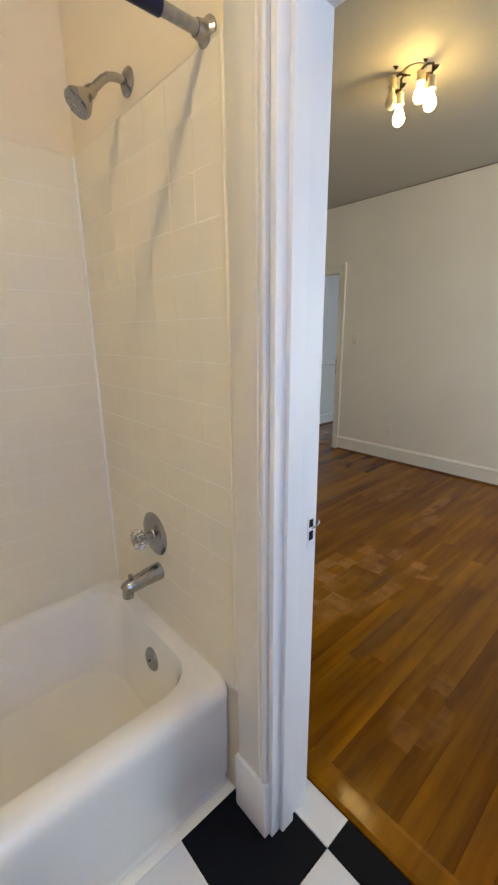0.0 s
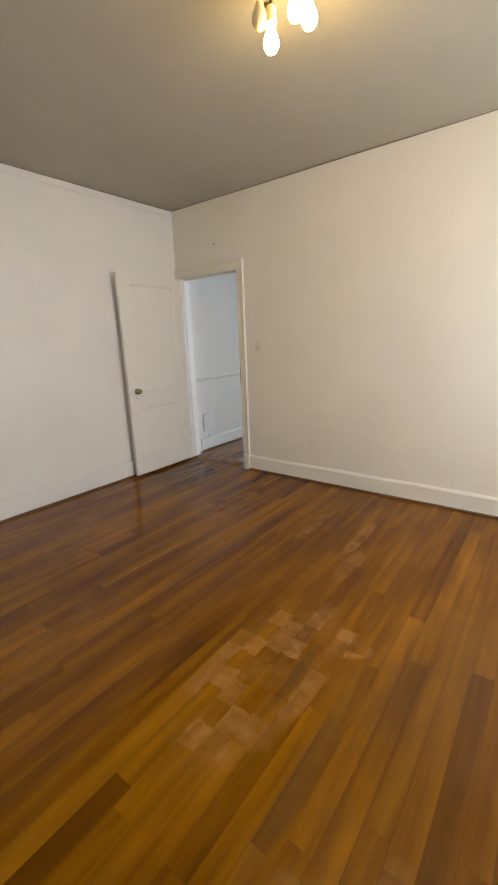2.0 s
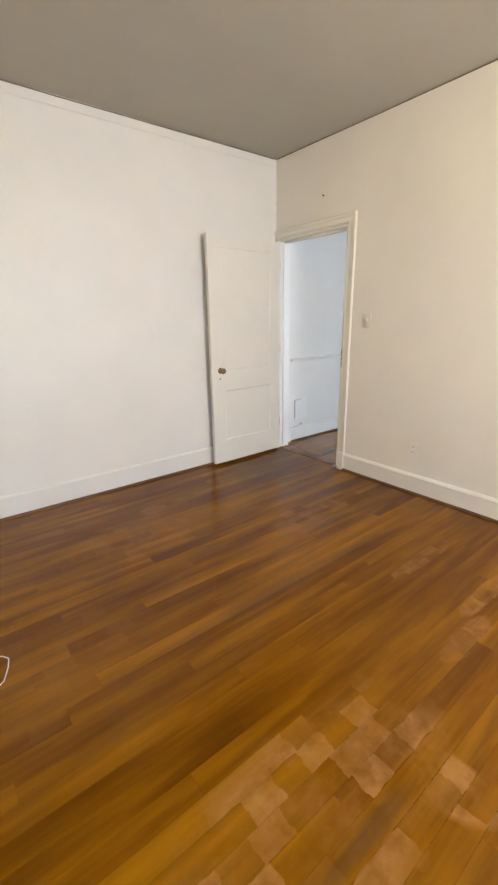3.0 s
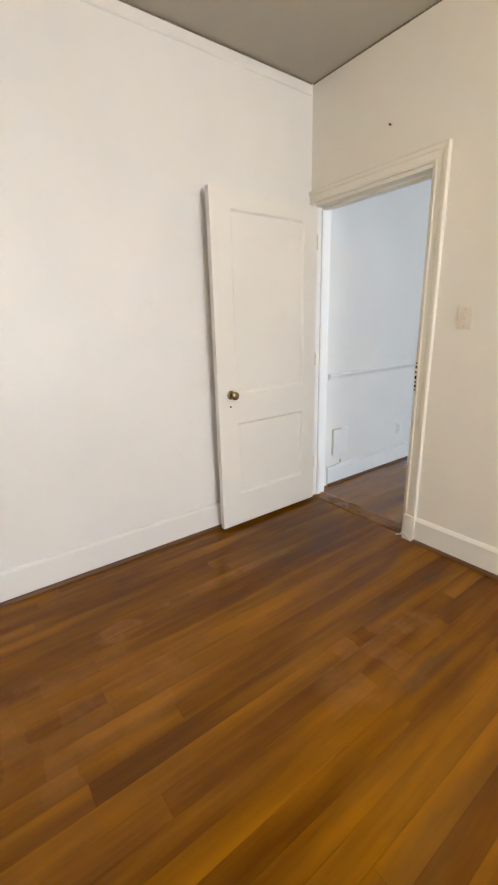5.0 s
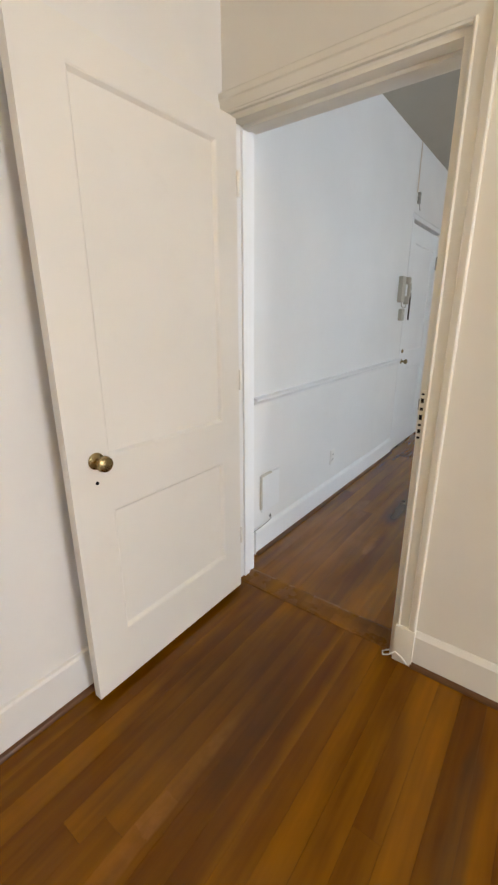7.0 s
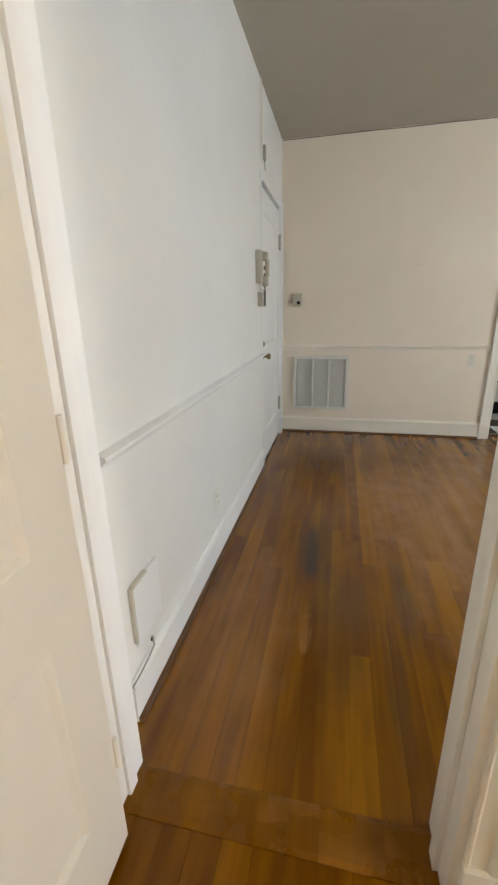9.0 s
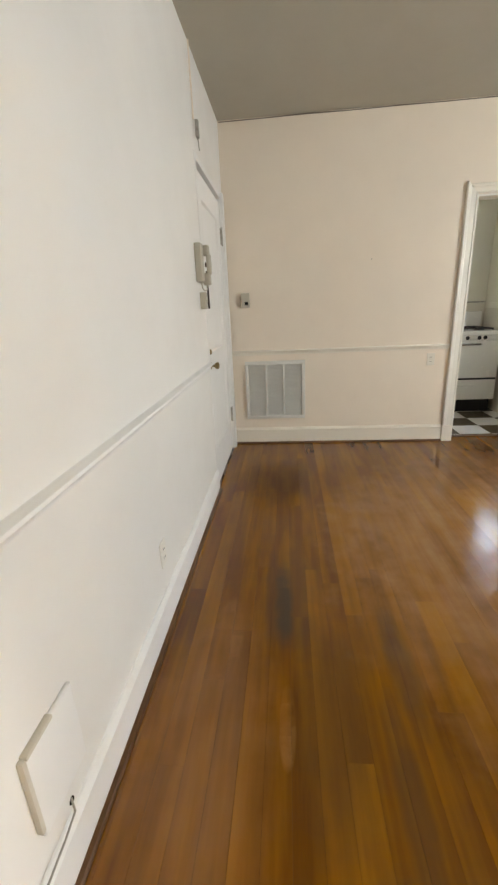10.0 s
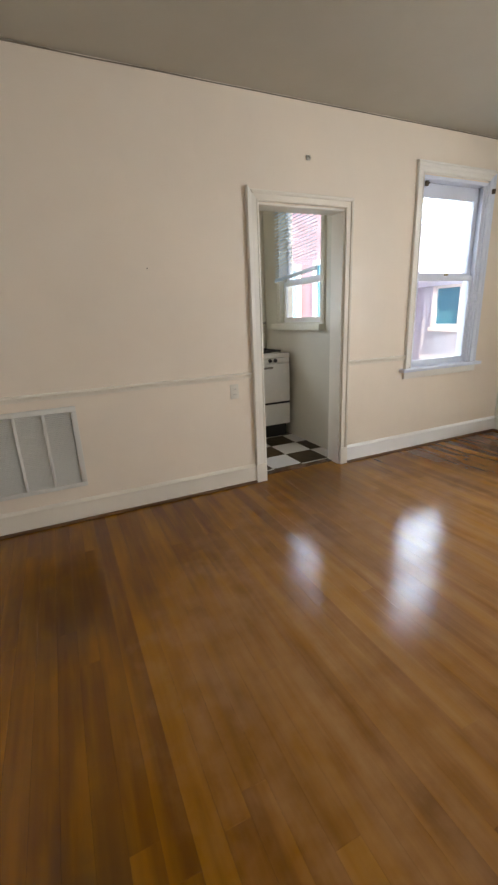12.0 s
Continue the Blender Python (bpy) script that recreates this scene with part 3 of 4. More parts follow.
part("plinth_block", box(B(), 7.90, 7.93, 1.244, 1.320, 0, 0.16, 0.004), TRIM_E, f3)
part("head_casing", casing_board(B(), (7.93, 1.317, 2.145), (7.93, 2.093, 2.145), (0, 0, 1), (-1, 0, 0), 0.070, 0.030, 1, 1), TRIM_E, f3)
part("jamb", box(B(), 7.926, 8.084, 2.078, 2.093, 0, 2.14, 0.002), TRIM_CREAM, f3)
part("jamb", box(B(), 7.926, 8.084, 1.317, 1.332, 0, 2.14, 0.002), TRIM_E, f3)
part("head_jamb", box(B(), 7.926, 8.084, 1.332, 2.078, 2.125, 2.14, 0.002), TRIM_CREAM, f3)

# saddles in the doorways
solid("threshold_bedroom", moulding(B(), [(0, -0.018), (0.125, -0.018), (0.125, 0.003), (0.11, 0.007), (0.015, 0.007), (0, 0.003)], (4.275, 3.30, 0), (4.275, 4.145, 0), (-1, 0, 0), 0.0015), WOOD_SADDLE, "worn brown wooden saddle across the doorway", "threshold")
solid("threshold_bathroom", moulding(B(), [(0, -0.018), (0.095, -0.018), (0.095, 0.002), (0.08, 0.006), (0.015, 0.006), (0, 0.002)], (0.866, 0.05, 0), (0.866, 0.96, 0), (-1, 0, 0), 0.001), WOOD_BED, "worn golden wooden saddle at the tile edge", "threshold")
solid("threshold_kitchen", box(B(), 8.02, 8.085, 1.332, 2.078, -0.004, 0.008, 0.003), SADDLE, "worn brown wooden strip at the kitchen tiles", "threshold")


# ---- doors ----
def panelled_leaf(w, t, h, panels, depth=0.013):
    """A leaf from x 0 to w, y 0 to t, with sunk panels on both faces; panels are (x0, x1, z0, z1)."""
    bm = B()
    xs = [0, panels[0][0], panels[0][1], w]
    box(bm, xs[0], xs[1], 0, t, 0, h)
    box(bm, xs[2], xs[3], 0, t, 0, h)
    z = 0
    for x0, x1, z0, z1 in panels:
        box(bm, x0, x1, 0, t, z, z0)
        z = z1
    box(bm, xs[1], xs[2], 0, t, z, h)
    bmesh.ops.remove_doubles(bm, verts=bm.verts, dist=0.0001)
    made = []
    for x0, x1, z0, z1 in panels:
        pb = B()
        box(pb, x0, x1, depth, t - depth, z0, z1)
        for face in (0, 1):
            y = depth if face == 0 else t - depth
            s = -1 if face == 0 else 1
            for a, b, c in (((x0, y, z0), (x1, y, z0), (0, 0, 1)), ((x0, y, z1), (x1, y, z1), (0, 0, -1)), ((x0, y, z0), (x0, y, z1), (1, 0, 0)), ((x1, y, z0), (x1, y, z1), (-1, 0, 0))):
                a, b, c = Vector(a), Vector(b), Vector(c)
                o = Vector((0, s, 0))
                prof = [(0, 0), (0, depth * 0.95), (0.004, depth * 0.85), (0.010, depth * 0.35), (0.014, 0)]
                r0 = [pb.verts.new(a + c * u + o * v) for u, v in prof]
                r1 = [pb.verts.new(b + c * u + o * v) for u, v in prof]
                for i in range(len(prof)):
                    pb.faces.new((r0[i], r0[(i + 1) % 5], r1[(i + 1) % 5], r1[i]))
        made.append(pb)
    return bm, made


def round_knob(parent, m, mat, plate=0.028, r=0.027):
    k = part("knob", lathe(B(), [(plate, 0), (plate, 0.003), (plate * 0.6, 0.006), (0.010, 0.010), (0.010, 0.026), (r * 0.75, 0.032), (r, 0.044), (r * 0.92, 0.056), (r * 0.5, 0.062), (0.002, 0.063)], m), mat, parent, "tarnished round brass door knob")
    return k


d1 = thing("bedroom_door", "white painted two-panel wooden door standing open against the wall", "door")
body, panels = panelled_leaf(0.842, 0.035, 2.06, [(0.14, 0.725, 0.22, 0.715), (0.14, 0.725, 0.905, 1.965)])
part("leaf", body, TRIM, d1, smooth=False)
for p in panels:
    part("panel", p, TRIM, d1, smooth=False)
round_knob(d1, pose(0.095, 0, 0.905, 90), BRASS)
part("keyhole", lathe(B(), [(0.006, 0), (0.006, 0.002), (0.001, 0.0022)], pose(0.09, 0, 0.83, 90), 12), HOLE, d1)
for z in (0.25, 1.03, 1.8):
    part("hinge", rod(B(), (0.845, -0.004, z), (0.845, -0.004, z + 0.09), 0.006), TRIM, d1)
part("latch_plate", box(B(), -0.0015, 0.001, 0.008, 0.027, 0.83, 0.98), TRIM, d1)
d1.matrix_world = pose(3.254, 4.084, 0.028, 0, 0, 0.5)

d2 = thing("front_door", "white painted apartment front door, closed", "door")
body, panels = panelled_leaf(0.934, 0.04, 2.178, [(0.15, 0.79, 0.25, 0.85), (0.15, 0.79, 1.02, 2.03)])
part("leaf", body, TRIM_WHITE, d2, smooth=False)
for p in panels:
    part("panel", p, TRIM_WHITE, d2, smooth=False)
round_knob(d2, pose(0.07, 0, 0.93, 90), BRASS, 0.025, 0.025)
lock = part("deadbolt", lathe(B(), [(0.02, 0), (0.02, 0.006), (0.012, 0.012), (0.002, 0.013)], pose(0.07, 0, 1.03, 90), 16), BRASS, d2)
part("chain_track", box(B(), 0.12, 0.14, -0.012, 0.0, 1.33, 1.58, 0.003), DARK, d2, "blackened door chain track")
part("peephole", lathe(B(), [(0.016, 0), (0.016, 0.006), (0.010, 0.009), (0.002, 0.007)], pose(0.13, 0, 1.62, 90), 16), DARK, d2)
for z in (0.28, 1.85):
    hg = part("hinge", box(B(), 0.925, 0.962, -0.008, 0.002, z, z + 0.13, 0.002), STEEL, d2, "worn steel hinge")
    part("hinge_pin", rod(B(), (0.943, -0.012, z - 0.008), (0.943, -0.012, z + 0.138), 0.007), STEEL, hg)
d2.matrix_world = pose(6.846, 4.240, 0.008)
f4 = thing("door_frame_4", "white painted frame of the front door", "door frame", "structure")
part("jamb", box(B(), 6.795, 6.836, 4.226, 4.43, 0, 2.255, 0.002), TRIM_WHITE, f4)
part("jamb", box(B(), 7.784, 7.825, 4.226, 4.43, 0, 2.255, 0.002), TRIM_WHITE, f4)
part("head_jamb", box(B(), 6.836, 7.784, 4.226, 4.43, 2.214, 2.255, 0.002), TRIM_WHITE, f4)
part("casing", box(B(), 7.795, 7.868, 4.205, 4.2275, 0, 2.26, 0.003), TRIM_WHITE, f4)
# Added slab and unseen wall that keep daylight from leaking round the front door.
solid("threshold_front_door", box(B(), 6.837, 7.783, 4.232, 4.43, -0.2, 0.006), SADDLE, "brown slab added under the front door to block outside light", "threshold")
solid("wall_hallway", box(B(), 6.6, 8.08, 4.4305, 4.5, -0.2, H), WALL, "plain unseen wall added behind the front door to block outside light", "wall")


# ---- windows ----
def sash(parent, m, w, h, t=0.035, stile=0.05, bottom=0.06, top=0.045, mat=None):
    """A sash in local x (width) and z, glass in the middle of its thickness."""
    bm = B()
    box(bm, 0, stile, 0, t, 0, h, 0.003)
    box(bm, w - stile, w, 0, t, 0, h, 0.003)
    box(bm, stile, w - stile, 0, t, 0, bottom, 0.003)
    box(bm, stile, w - stile, 0, t, h - top, h, 0.003)
    bm.transform(m)
    fr = part("window_sash", bm, mat or TRIM_WHITE, parent)
    g = box(B(), stile - 0.005, w - stile + 0.005, t * 0.45, t * 0.55, bottom - 0.005, h - top + 0.005)
    g.transform(m)
    pane = part("pane", g, PANE, fr, smooth=False)
    pane.visible_shadow = False
    return fr


w1 = thing("window_1", "white painted double-hung living room window", "window", "structure")
part("window_casing", casing_board(B(), (7.93, 0.51, 0.82), (7.93, 0.51, 2.46), (0, 1, 0), (-1, 0, 0), 0.075, 0.024, 0, 1), TRIM, w1)
# This casing, the sill, jambs and sashes carry the painted blue flare.
part("window_casing", casing_board(B(), (7.93, -0.31, 0.82), (7.93, -0.31, 2.46), (0, -1, 0), (-1, 0, 0), 0.075, 0.024, 0, 1), FLARE_SASH, w1)
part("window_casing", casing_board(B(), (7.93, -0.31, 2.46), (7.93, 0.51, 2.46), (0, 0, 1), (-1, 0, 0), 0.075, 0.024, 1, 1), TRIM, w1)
part("window_sill", box(B(), 7.866, 8.0, -0.43, 0.635, 0.792, 0.822, 0.006), FLARE_SASH, w1)
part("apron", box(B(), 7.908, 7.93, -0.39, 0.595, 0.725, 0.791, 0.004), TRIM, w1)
part("frame_jamb", box(B(), 7.928, 8.084, 0.492, 0.511, 0.822, 2.45, 0.002), FLARE_SASH, w1)
part("frame_jamb", box(B(), 7.928, 8.084, -0.311, -0.292, 0.822, 2.45, 0.002), FLARE_SASH, w1)
part("frame_head", box(B(), 7.928, 8.084, -0.292, 0.492, 2.425, 2.451, 0.002), FLARE_SASH, w1)
part("outer_sill", box(B(), 8.0, 8.14, -0.35, 0.55, 0.76, 0.81, 0.004), FLARE_SASH, w1)
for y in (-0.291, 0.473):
    part("parting_stop", box(B(), 7.940, 7.962, y, y + 0.018, 0.823, 2.424, 0.003), FLARE_SASH, w1)
sash(w1, Matrix.Translation((7.965, 0.491, 0.825)) @ pose(0, 0, 0, 0, 0, -90), 0.782, 0.83, mat=FLARE_SASH)
sash(w1, Matrix.Translation((8.005, 0.491, 1.62)) @ pose(0, 0, 0, 0, 0, -90), 0.782, 0.80, top=0.11, mat=FLARE_SASH)
part("sash_lock", box(B(), 7.950, 7.972, 0.075, 0.115, 1.655, 1.672, 0.003), BRASS, w1)
for y in (0.50, -0.345):
    br = part("shade_bracket", box(B(), 7.882, 7.905, y - 0.013, y + 0.013, 2.355, 2.395, 0.003), DARK, w1, "dark metal roller shade bracket")
    part("bracket_pin", rod(B(), (7.89, y, 2.375), (7.872, y - (0.014 if y > 0 else -0.014), 2.375), 0.006), DARK, br)
run("trim_window_cap", [(0, 0), (0.03, 0), (0.034, 0.01), (0, 0.014)], (7.93, -0.395, 2.536), (7.93, 0.595, 2.536), (-1, 0, 0), TRIM, "small cap above the window casing", "trim")

w2 = thing("window_2", "painted double-hung kitchen window with thick sill", "window", "structure")
part("window_sill", box(B(), 8.40, 9.38, 1.10, 1.235, 1.205, 1.268, 0.006), KITCHEN, w2)
part("window_casing", casing_board(B(), (8.47, 1.16, 1.27), (8.47, 1.16, 2.5), (-1, 0, 0), (0, 1, 0), 0.07, 0.02, 0, 1), KITCHEN, w2)
part("window_casing", casing_board(B(), (9.27, 1.16, 1.27), (9.27, 1.16, 2.5), (1, 0, 0), (0, 1, 0), 0.07, 0.02, 0, 1), KITCHEN, w2)
part("window_casing", casing_board(B(), (8.47, 1.16, 2.5), (9.27, 1.16, 2.5), (0, 0, 1), (0, 1, 0), 0.07, 0.02, 1, 1), KITCHEN, w2)
sash(w2, Matrix.Translation((8.472, 1.085, 1.282)), 0.796, 0.43, stile=0.045, bottom=0.05, top=0.05)
sash(w2, Matrix.Translation((8.472, 1.045, 1.67)), 0.796, 0.82, stile=0.045)

blind = thing("venetian_blind", "white venetian blind hanging unevenly in the kitchen window", "blind")
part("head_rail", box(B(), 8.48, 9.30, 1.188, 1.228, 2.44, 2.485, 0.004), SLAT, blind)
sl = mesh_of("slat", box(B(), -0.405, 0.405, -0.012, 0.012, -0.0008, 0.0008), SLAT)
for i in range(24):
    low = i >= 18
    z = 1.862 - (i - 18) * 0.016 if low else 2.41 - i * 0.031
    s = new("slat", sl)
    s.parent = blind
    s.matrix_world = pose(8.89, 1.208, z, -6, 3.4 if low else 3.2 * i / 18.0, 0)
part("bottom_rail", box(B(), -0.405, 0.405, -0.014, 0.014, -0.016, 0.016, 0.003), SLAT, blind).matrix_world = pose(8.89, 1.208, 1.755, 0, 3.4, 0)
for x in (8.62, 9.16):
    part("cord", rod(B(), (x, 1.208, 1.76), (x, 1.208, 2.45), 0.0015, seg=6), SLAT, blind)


def plain_window(name, x0, x1, z0, z1, label):
    w = thing(name, label, "window", "structure")
    y = -0.85
    part("window_casing", casing_board(B(), (x0, y, z0), (x0, y, z1), (-1, 0, 0), (0, 1, 0), 0.088, 0.024), TRIM, w)
    part("window_casing", casing_board(B(), (x1, y, z0), (x1, y, z1), (1, 0, 0), (0, 1, 0), 0.088, 0.024), TRIM, w)
    part("window_casing", casing_board(B(), (x0 - 0.088, y, z1), (x1 + 0.088, y, z1), (0, 0, 1), (0, 1, 0), 0.088, 0.024), TRIM, w)
    part("window_sill", box(B(), x0 - 0.12, x1 + 0.12, -0.90, -0.79, z0 - 0.03, z0, 0.005), TRIM, w)
    h = (z1 - z0) / 2
    sash(w, Matrix.Translation((x0, -0.955, z0)), x1 - x0, h + 0.02)
    sash(w, Matrix.Translation((x0, -0.995, z0 + h - 0.02)), x1 - x0, h + 0.02)


plain_window("window_3", 2.0, 3.4, 0.85, 2.35, "white painted double-hung bedroom window")
plain_window("window_4", 4.5, 5.3, 0.87, 2.4, "white painted double-hung living room window")
plain_window("window_5", -0.55, 0.15, 1.1, 2.1, "white painted bathroom window")


# ---- bathroom ----
def bathtub():
    """Built-in enamelled tub: straight apron, rolled rim, sloping basin."""
    t = thing("bathtub", "off-white enamelled built-in bathtub with rounded rim", "bathtub")
    x0, x1, y0, y1, z = -0.95, 0.568, 1.05, 1.818, 0.435

    def ring(bm, xa, xb, ya, yb, r, h, n=7):
        out = []
        for cx, cy, a0 in ((xb - r, yb - r, 0), (xa + r, yb - r, 90), (xa + r, ya + r, 180), (xb - r, ya + r, 270)):
            for i in range(n):
                a = radians(a0 + 90 * i / (n - 1))
                out.append(bm.verts.new((cx + r * math.cos(a), cy + r * math.sin(a), h)))
        return out

    bm = B()
    rings = [
        ring(bm, x0, x1, y0 + 0.030, y1, 0.022, 0.0),
        ring(bm, x0, x1, y0 + 0.026, y1, 0.022, 0.045),
        ring(bm, x0, x1, y0 + 0.014, y1, 0.024, 0.075),
        ring(bm, x0, x1, y0 + 0.006, y1, 0.026, z - 0.075),
        ring(bm, x0, x1, y0 + 0.002, y1, 0.028, z - 0.045),
        ring(bm, x0, x1, y0 + 0.006, y1, 0.030, z - 0.026),
        ring(bm, x0 + 0.002, x1 - 0.001, y0 + 0.016, y1, 0.034, z - 0.012),
        ring(bm, x0 + 0.008, x1 - 0.004, y0 + 0.030, y1 - 0.002, 0.04, z - 0.004),
        ring(bm, x0 + 0.02, x1 - 0.012, y0 + 0.046, y1 - 0.012, 0.05, z),
        ring(bm, x0 + 0.07, x1 - 0.05, y0 + 0.082, y1 - 0.035, 0.10, z - 0.002),
        ring(bm, x0 + 0.085, x1 - 0.062, y0 + 0.096, y1 - 0.046, 0.115, z - 0.010),
        ring(bm, x0 + 0.095, x1 - 0.070, y0 + 0.104, y1 - 0.054, 0.12, z - 0.035),
        ring(bm, x0 + 0.20, x1 - 0.092, y0 + 0.125, y1 - 0.075, 0.13, z - 0.22),
        ring(bm, x0 + 0.27, x1 - 0.120, y0 + 0.150, y1 - 0.100, 0.14, z - 0.31),
        ring(bm, x0 + 0.33, x1 - 0.180, y0 + 0.210, y1 - 0.160, 0.12, z - 0.345),
        ring(bm, x0 + 0.43, x1 - 0.280, y0 + 0.300, y1 - 0.250, 0.08, z - 0.355),
    ]
    for p, q in zip(rings, rings[1:]):
        k = len(p)
        for i in range(k):
            bm.faces.new((p[i], p[(i + 1) % k], q[(i + 1) % k], q[i]))
    bm.faces.new(rings[0][::-1])
    bm.faces.new(rings[-1])
    part("basin", bm, TUB, t)
    ov = part("overflow_plate", lathe(B(), [(0.042, 0), (0.042, 0.004), (0.035, 0.009), (0.008, 0.012), (0.002, 0.011)], pose(x1 - 0.079, 1.405, z - 0.115, 0, -84, 0)), CHROME, t, "tarnished round overflow plate")
    part("screw", lathe(B(), [(0.005, 0), (0.004, 0.003), (0.001, 0.003)], pose(x1 - 0.091, 1.405, z - 0.115, 0, -84, 0), 10), DARK, ov)
    return t


bathtub()
wm = thing("mixer_tap", "chrome shower valve with clear acrylic knob", "tap")
part("escutcheon", lathe(B(), [(0.078, 0), (0.078, 0.003), (0.070, 0.008), (0.045, 0.013), (0.030, 0.016), (0.028, 0.020), (0.002, 0.021)], pose(0.562, 1.45, 0.775, 0, -90, 0), 32), CHROME, wm)
part("stem", rod(B(), (0.545, 1.45, 0.775), (0.500, 1.45, 0.775), 0.013), CHROME, wm)
bm = B()
seg = 40
prof = [(0.018, 0), (0.030, 0.008), (0.034, 0.022), (0.031, 0.036), (0.016, 0.042), (0.002, 0.0425)]
mk = pose(0.520, 1.45, 0.775, 0, -90, 0)
rings = [[bm.verts.new(mk @ Vector((r * (1 + 0.09 * math.cos(10 * 2 * math.pi * i / seg)) * math.cos(2 * math.pi * i / seg), r * (1 + 0.09 * math.cos(10 * 2 * math.pi * i / seg)) * math.sin(2 * math.pi * i / seg), h))) for i in range(seg)] for r, h in prof]
for p, q in zip(rings, rings[1:]):
    for i in range(seg):
        bm.faces.new((p[i], p[(i + 1) % seg], q[(i + 1) % seg], q[i]))
bm.faces.new(rings[0][::-1]), bm.faces.new(rings[-1])
part("knob", bm, ACRYLIC, wm, "clear fluted acrylic knob")

spt = thing("tub_spout", "worn chrome tub spout on the tiled wall", "spout")
bm = B()
tube(bm, [(0.561, 1.435, 0.636), (0.553, 1.435, 0.636), (0.50, 1.435, 0.632), (0.445, 1.435, 0.624), (0.428, 1.435, 0.620), (0.420, 1.435, 0.617)], [0.031, 0.031, 0.028, 0.0255, 0.023, 0.015], 22)
part("spout_body", bm, CHROME, spt)
part("outlet", rod(B(), (0.440, 1.435, 0.622), (0.436, 1.435, 0.588), 0.0195, 0.0185), CHROME, spt)
part("diverter", lathe(B(), [(0.004, 0), (0.004, 0.012), (0.008, 0.014), (0.007, 0.022), (0.001, 0.023)], pose(0.45, 1.435, 0.645), 12), CHROME, spt)

sh = thing("shower_head", "tarnished chrome shower head on a bent arm", "shower head")
part("flange", lathe(B(), [(0.033, 0), (0.033, 0.003), (0.024, 0.010), (0.014, 0.014), (0.002, 0.0145)], pose(0.569, 1.42, 2.085, 0, -90, 0)), CHROME, sh)
part("arm", tube(B(), [(0.566, 1.42, 2.085), (0.535, 1.42, 2.085), (0.515, 1.421, 2.080), (0.498, 1.421, 2.067), (0.470, 1.422, 2.037)], 0.0105, 14), CHROME, sh)
mh = Matrix.Translation((0.474, 1.422, 2.042)) @ Vector((-0.70, 0.03, -0.71)).to_track_quat("Z", "Y").to_matrix().to_4x4()
hd = part("head", lathe(B(), [(0.012, 0), (0.015, 0.010), (0.016, 0.022), (0.020, 0.030), (0.031, 0.048), (0.035, 0.056), (0.035, 0.066), (0.032, 0.069), (0.002, 0.070)], mh, 28), CHROME, sh)
for i in range(18):
    a, r = i * 2.4, 0.007 * math.sqrt(i)
    part("nozzle", lathe(B(), [(0.0022, 0), (0.0016, 0.002), (0.0004, 0.002)], mh @ Matrix.Translation((r * math.cos(a), r * math.sin(a), 0.0698)), 6), STEEL, hd)

cr = thing("curtain_rod", "grey metal shower curtain rod with navy sleeve", "curtain rod")
part("rod", rod(B(), (0.560, 1.074, 2.037), (-1.39, 1.074, 2.037), 0.0125), STEEL, cr)
part("flange", lathe(B(), [(0.030, 0), (0.030, 0.004), (0.020, 0.012), (0.016, 0.03), (0.002, 0.031)], pose(0.569, 1.074, 2.037, 0, -90, 0)), CHROME, cr)
part("sleeve", rod(B(), (0.458, 1.074, 2.037), (-1.0, 1.074, 2.037), 0.016), NAVY, cr, "navy blue vinyl sleeve")

# ---- light fixture ----
lf = thing("ceiling_light", "old brown metal ceiling light with four bare bulbs, three lit", "ceiling light")
LX, LY = 2.40, 1.62
part("canopy", lathe(B(), [(0.062, 0), (0.062, -0.006), (0.05, -0.015), (0.03, -0.020), (0.002, -0.021)], pose(LX, LY, H, 0, 0, 0), 28), CEIL, lf)
bulb_profile = [(0.011, 0.0), (0.013, -0.008), (0.018, -0.022), (0.027, -0.042), (0.0315, -0.060), (0.030, -0.076), (0.022, -0.090), (0.010, -0.098), (0.001, -0.0995)]
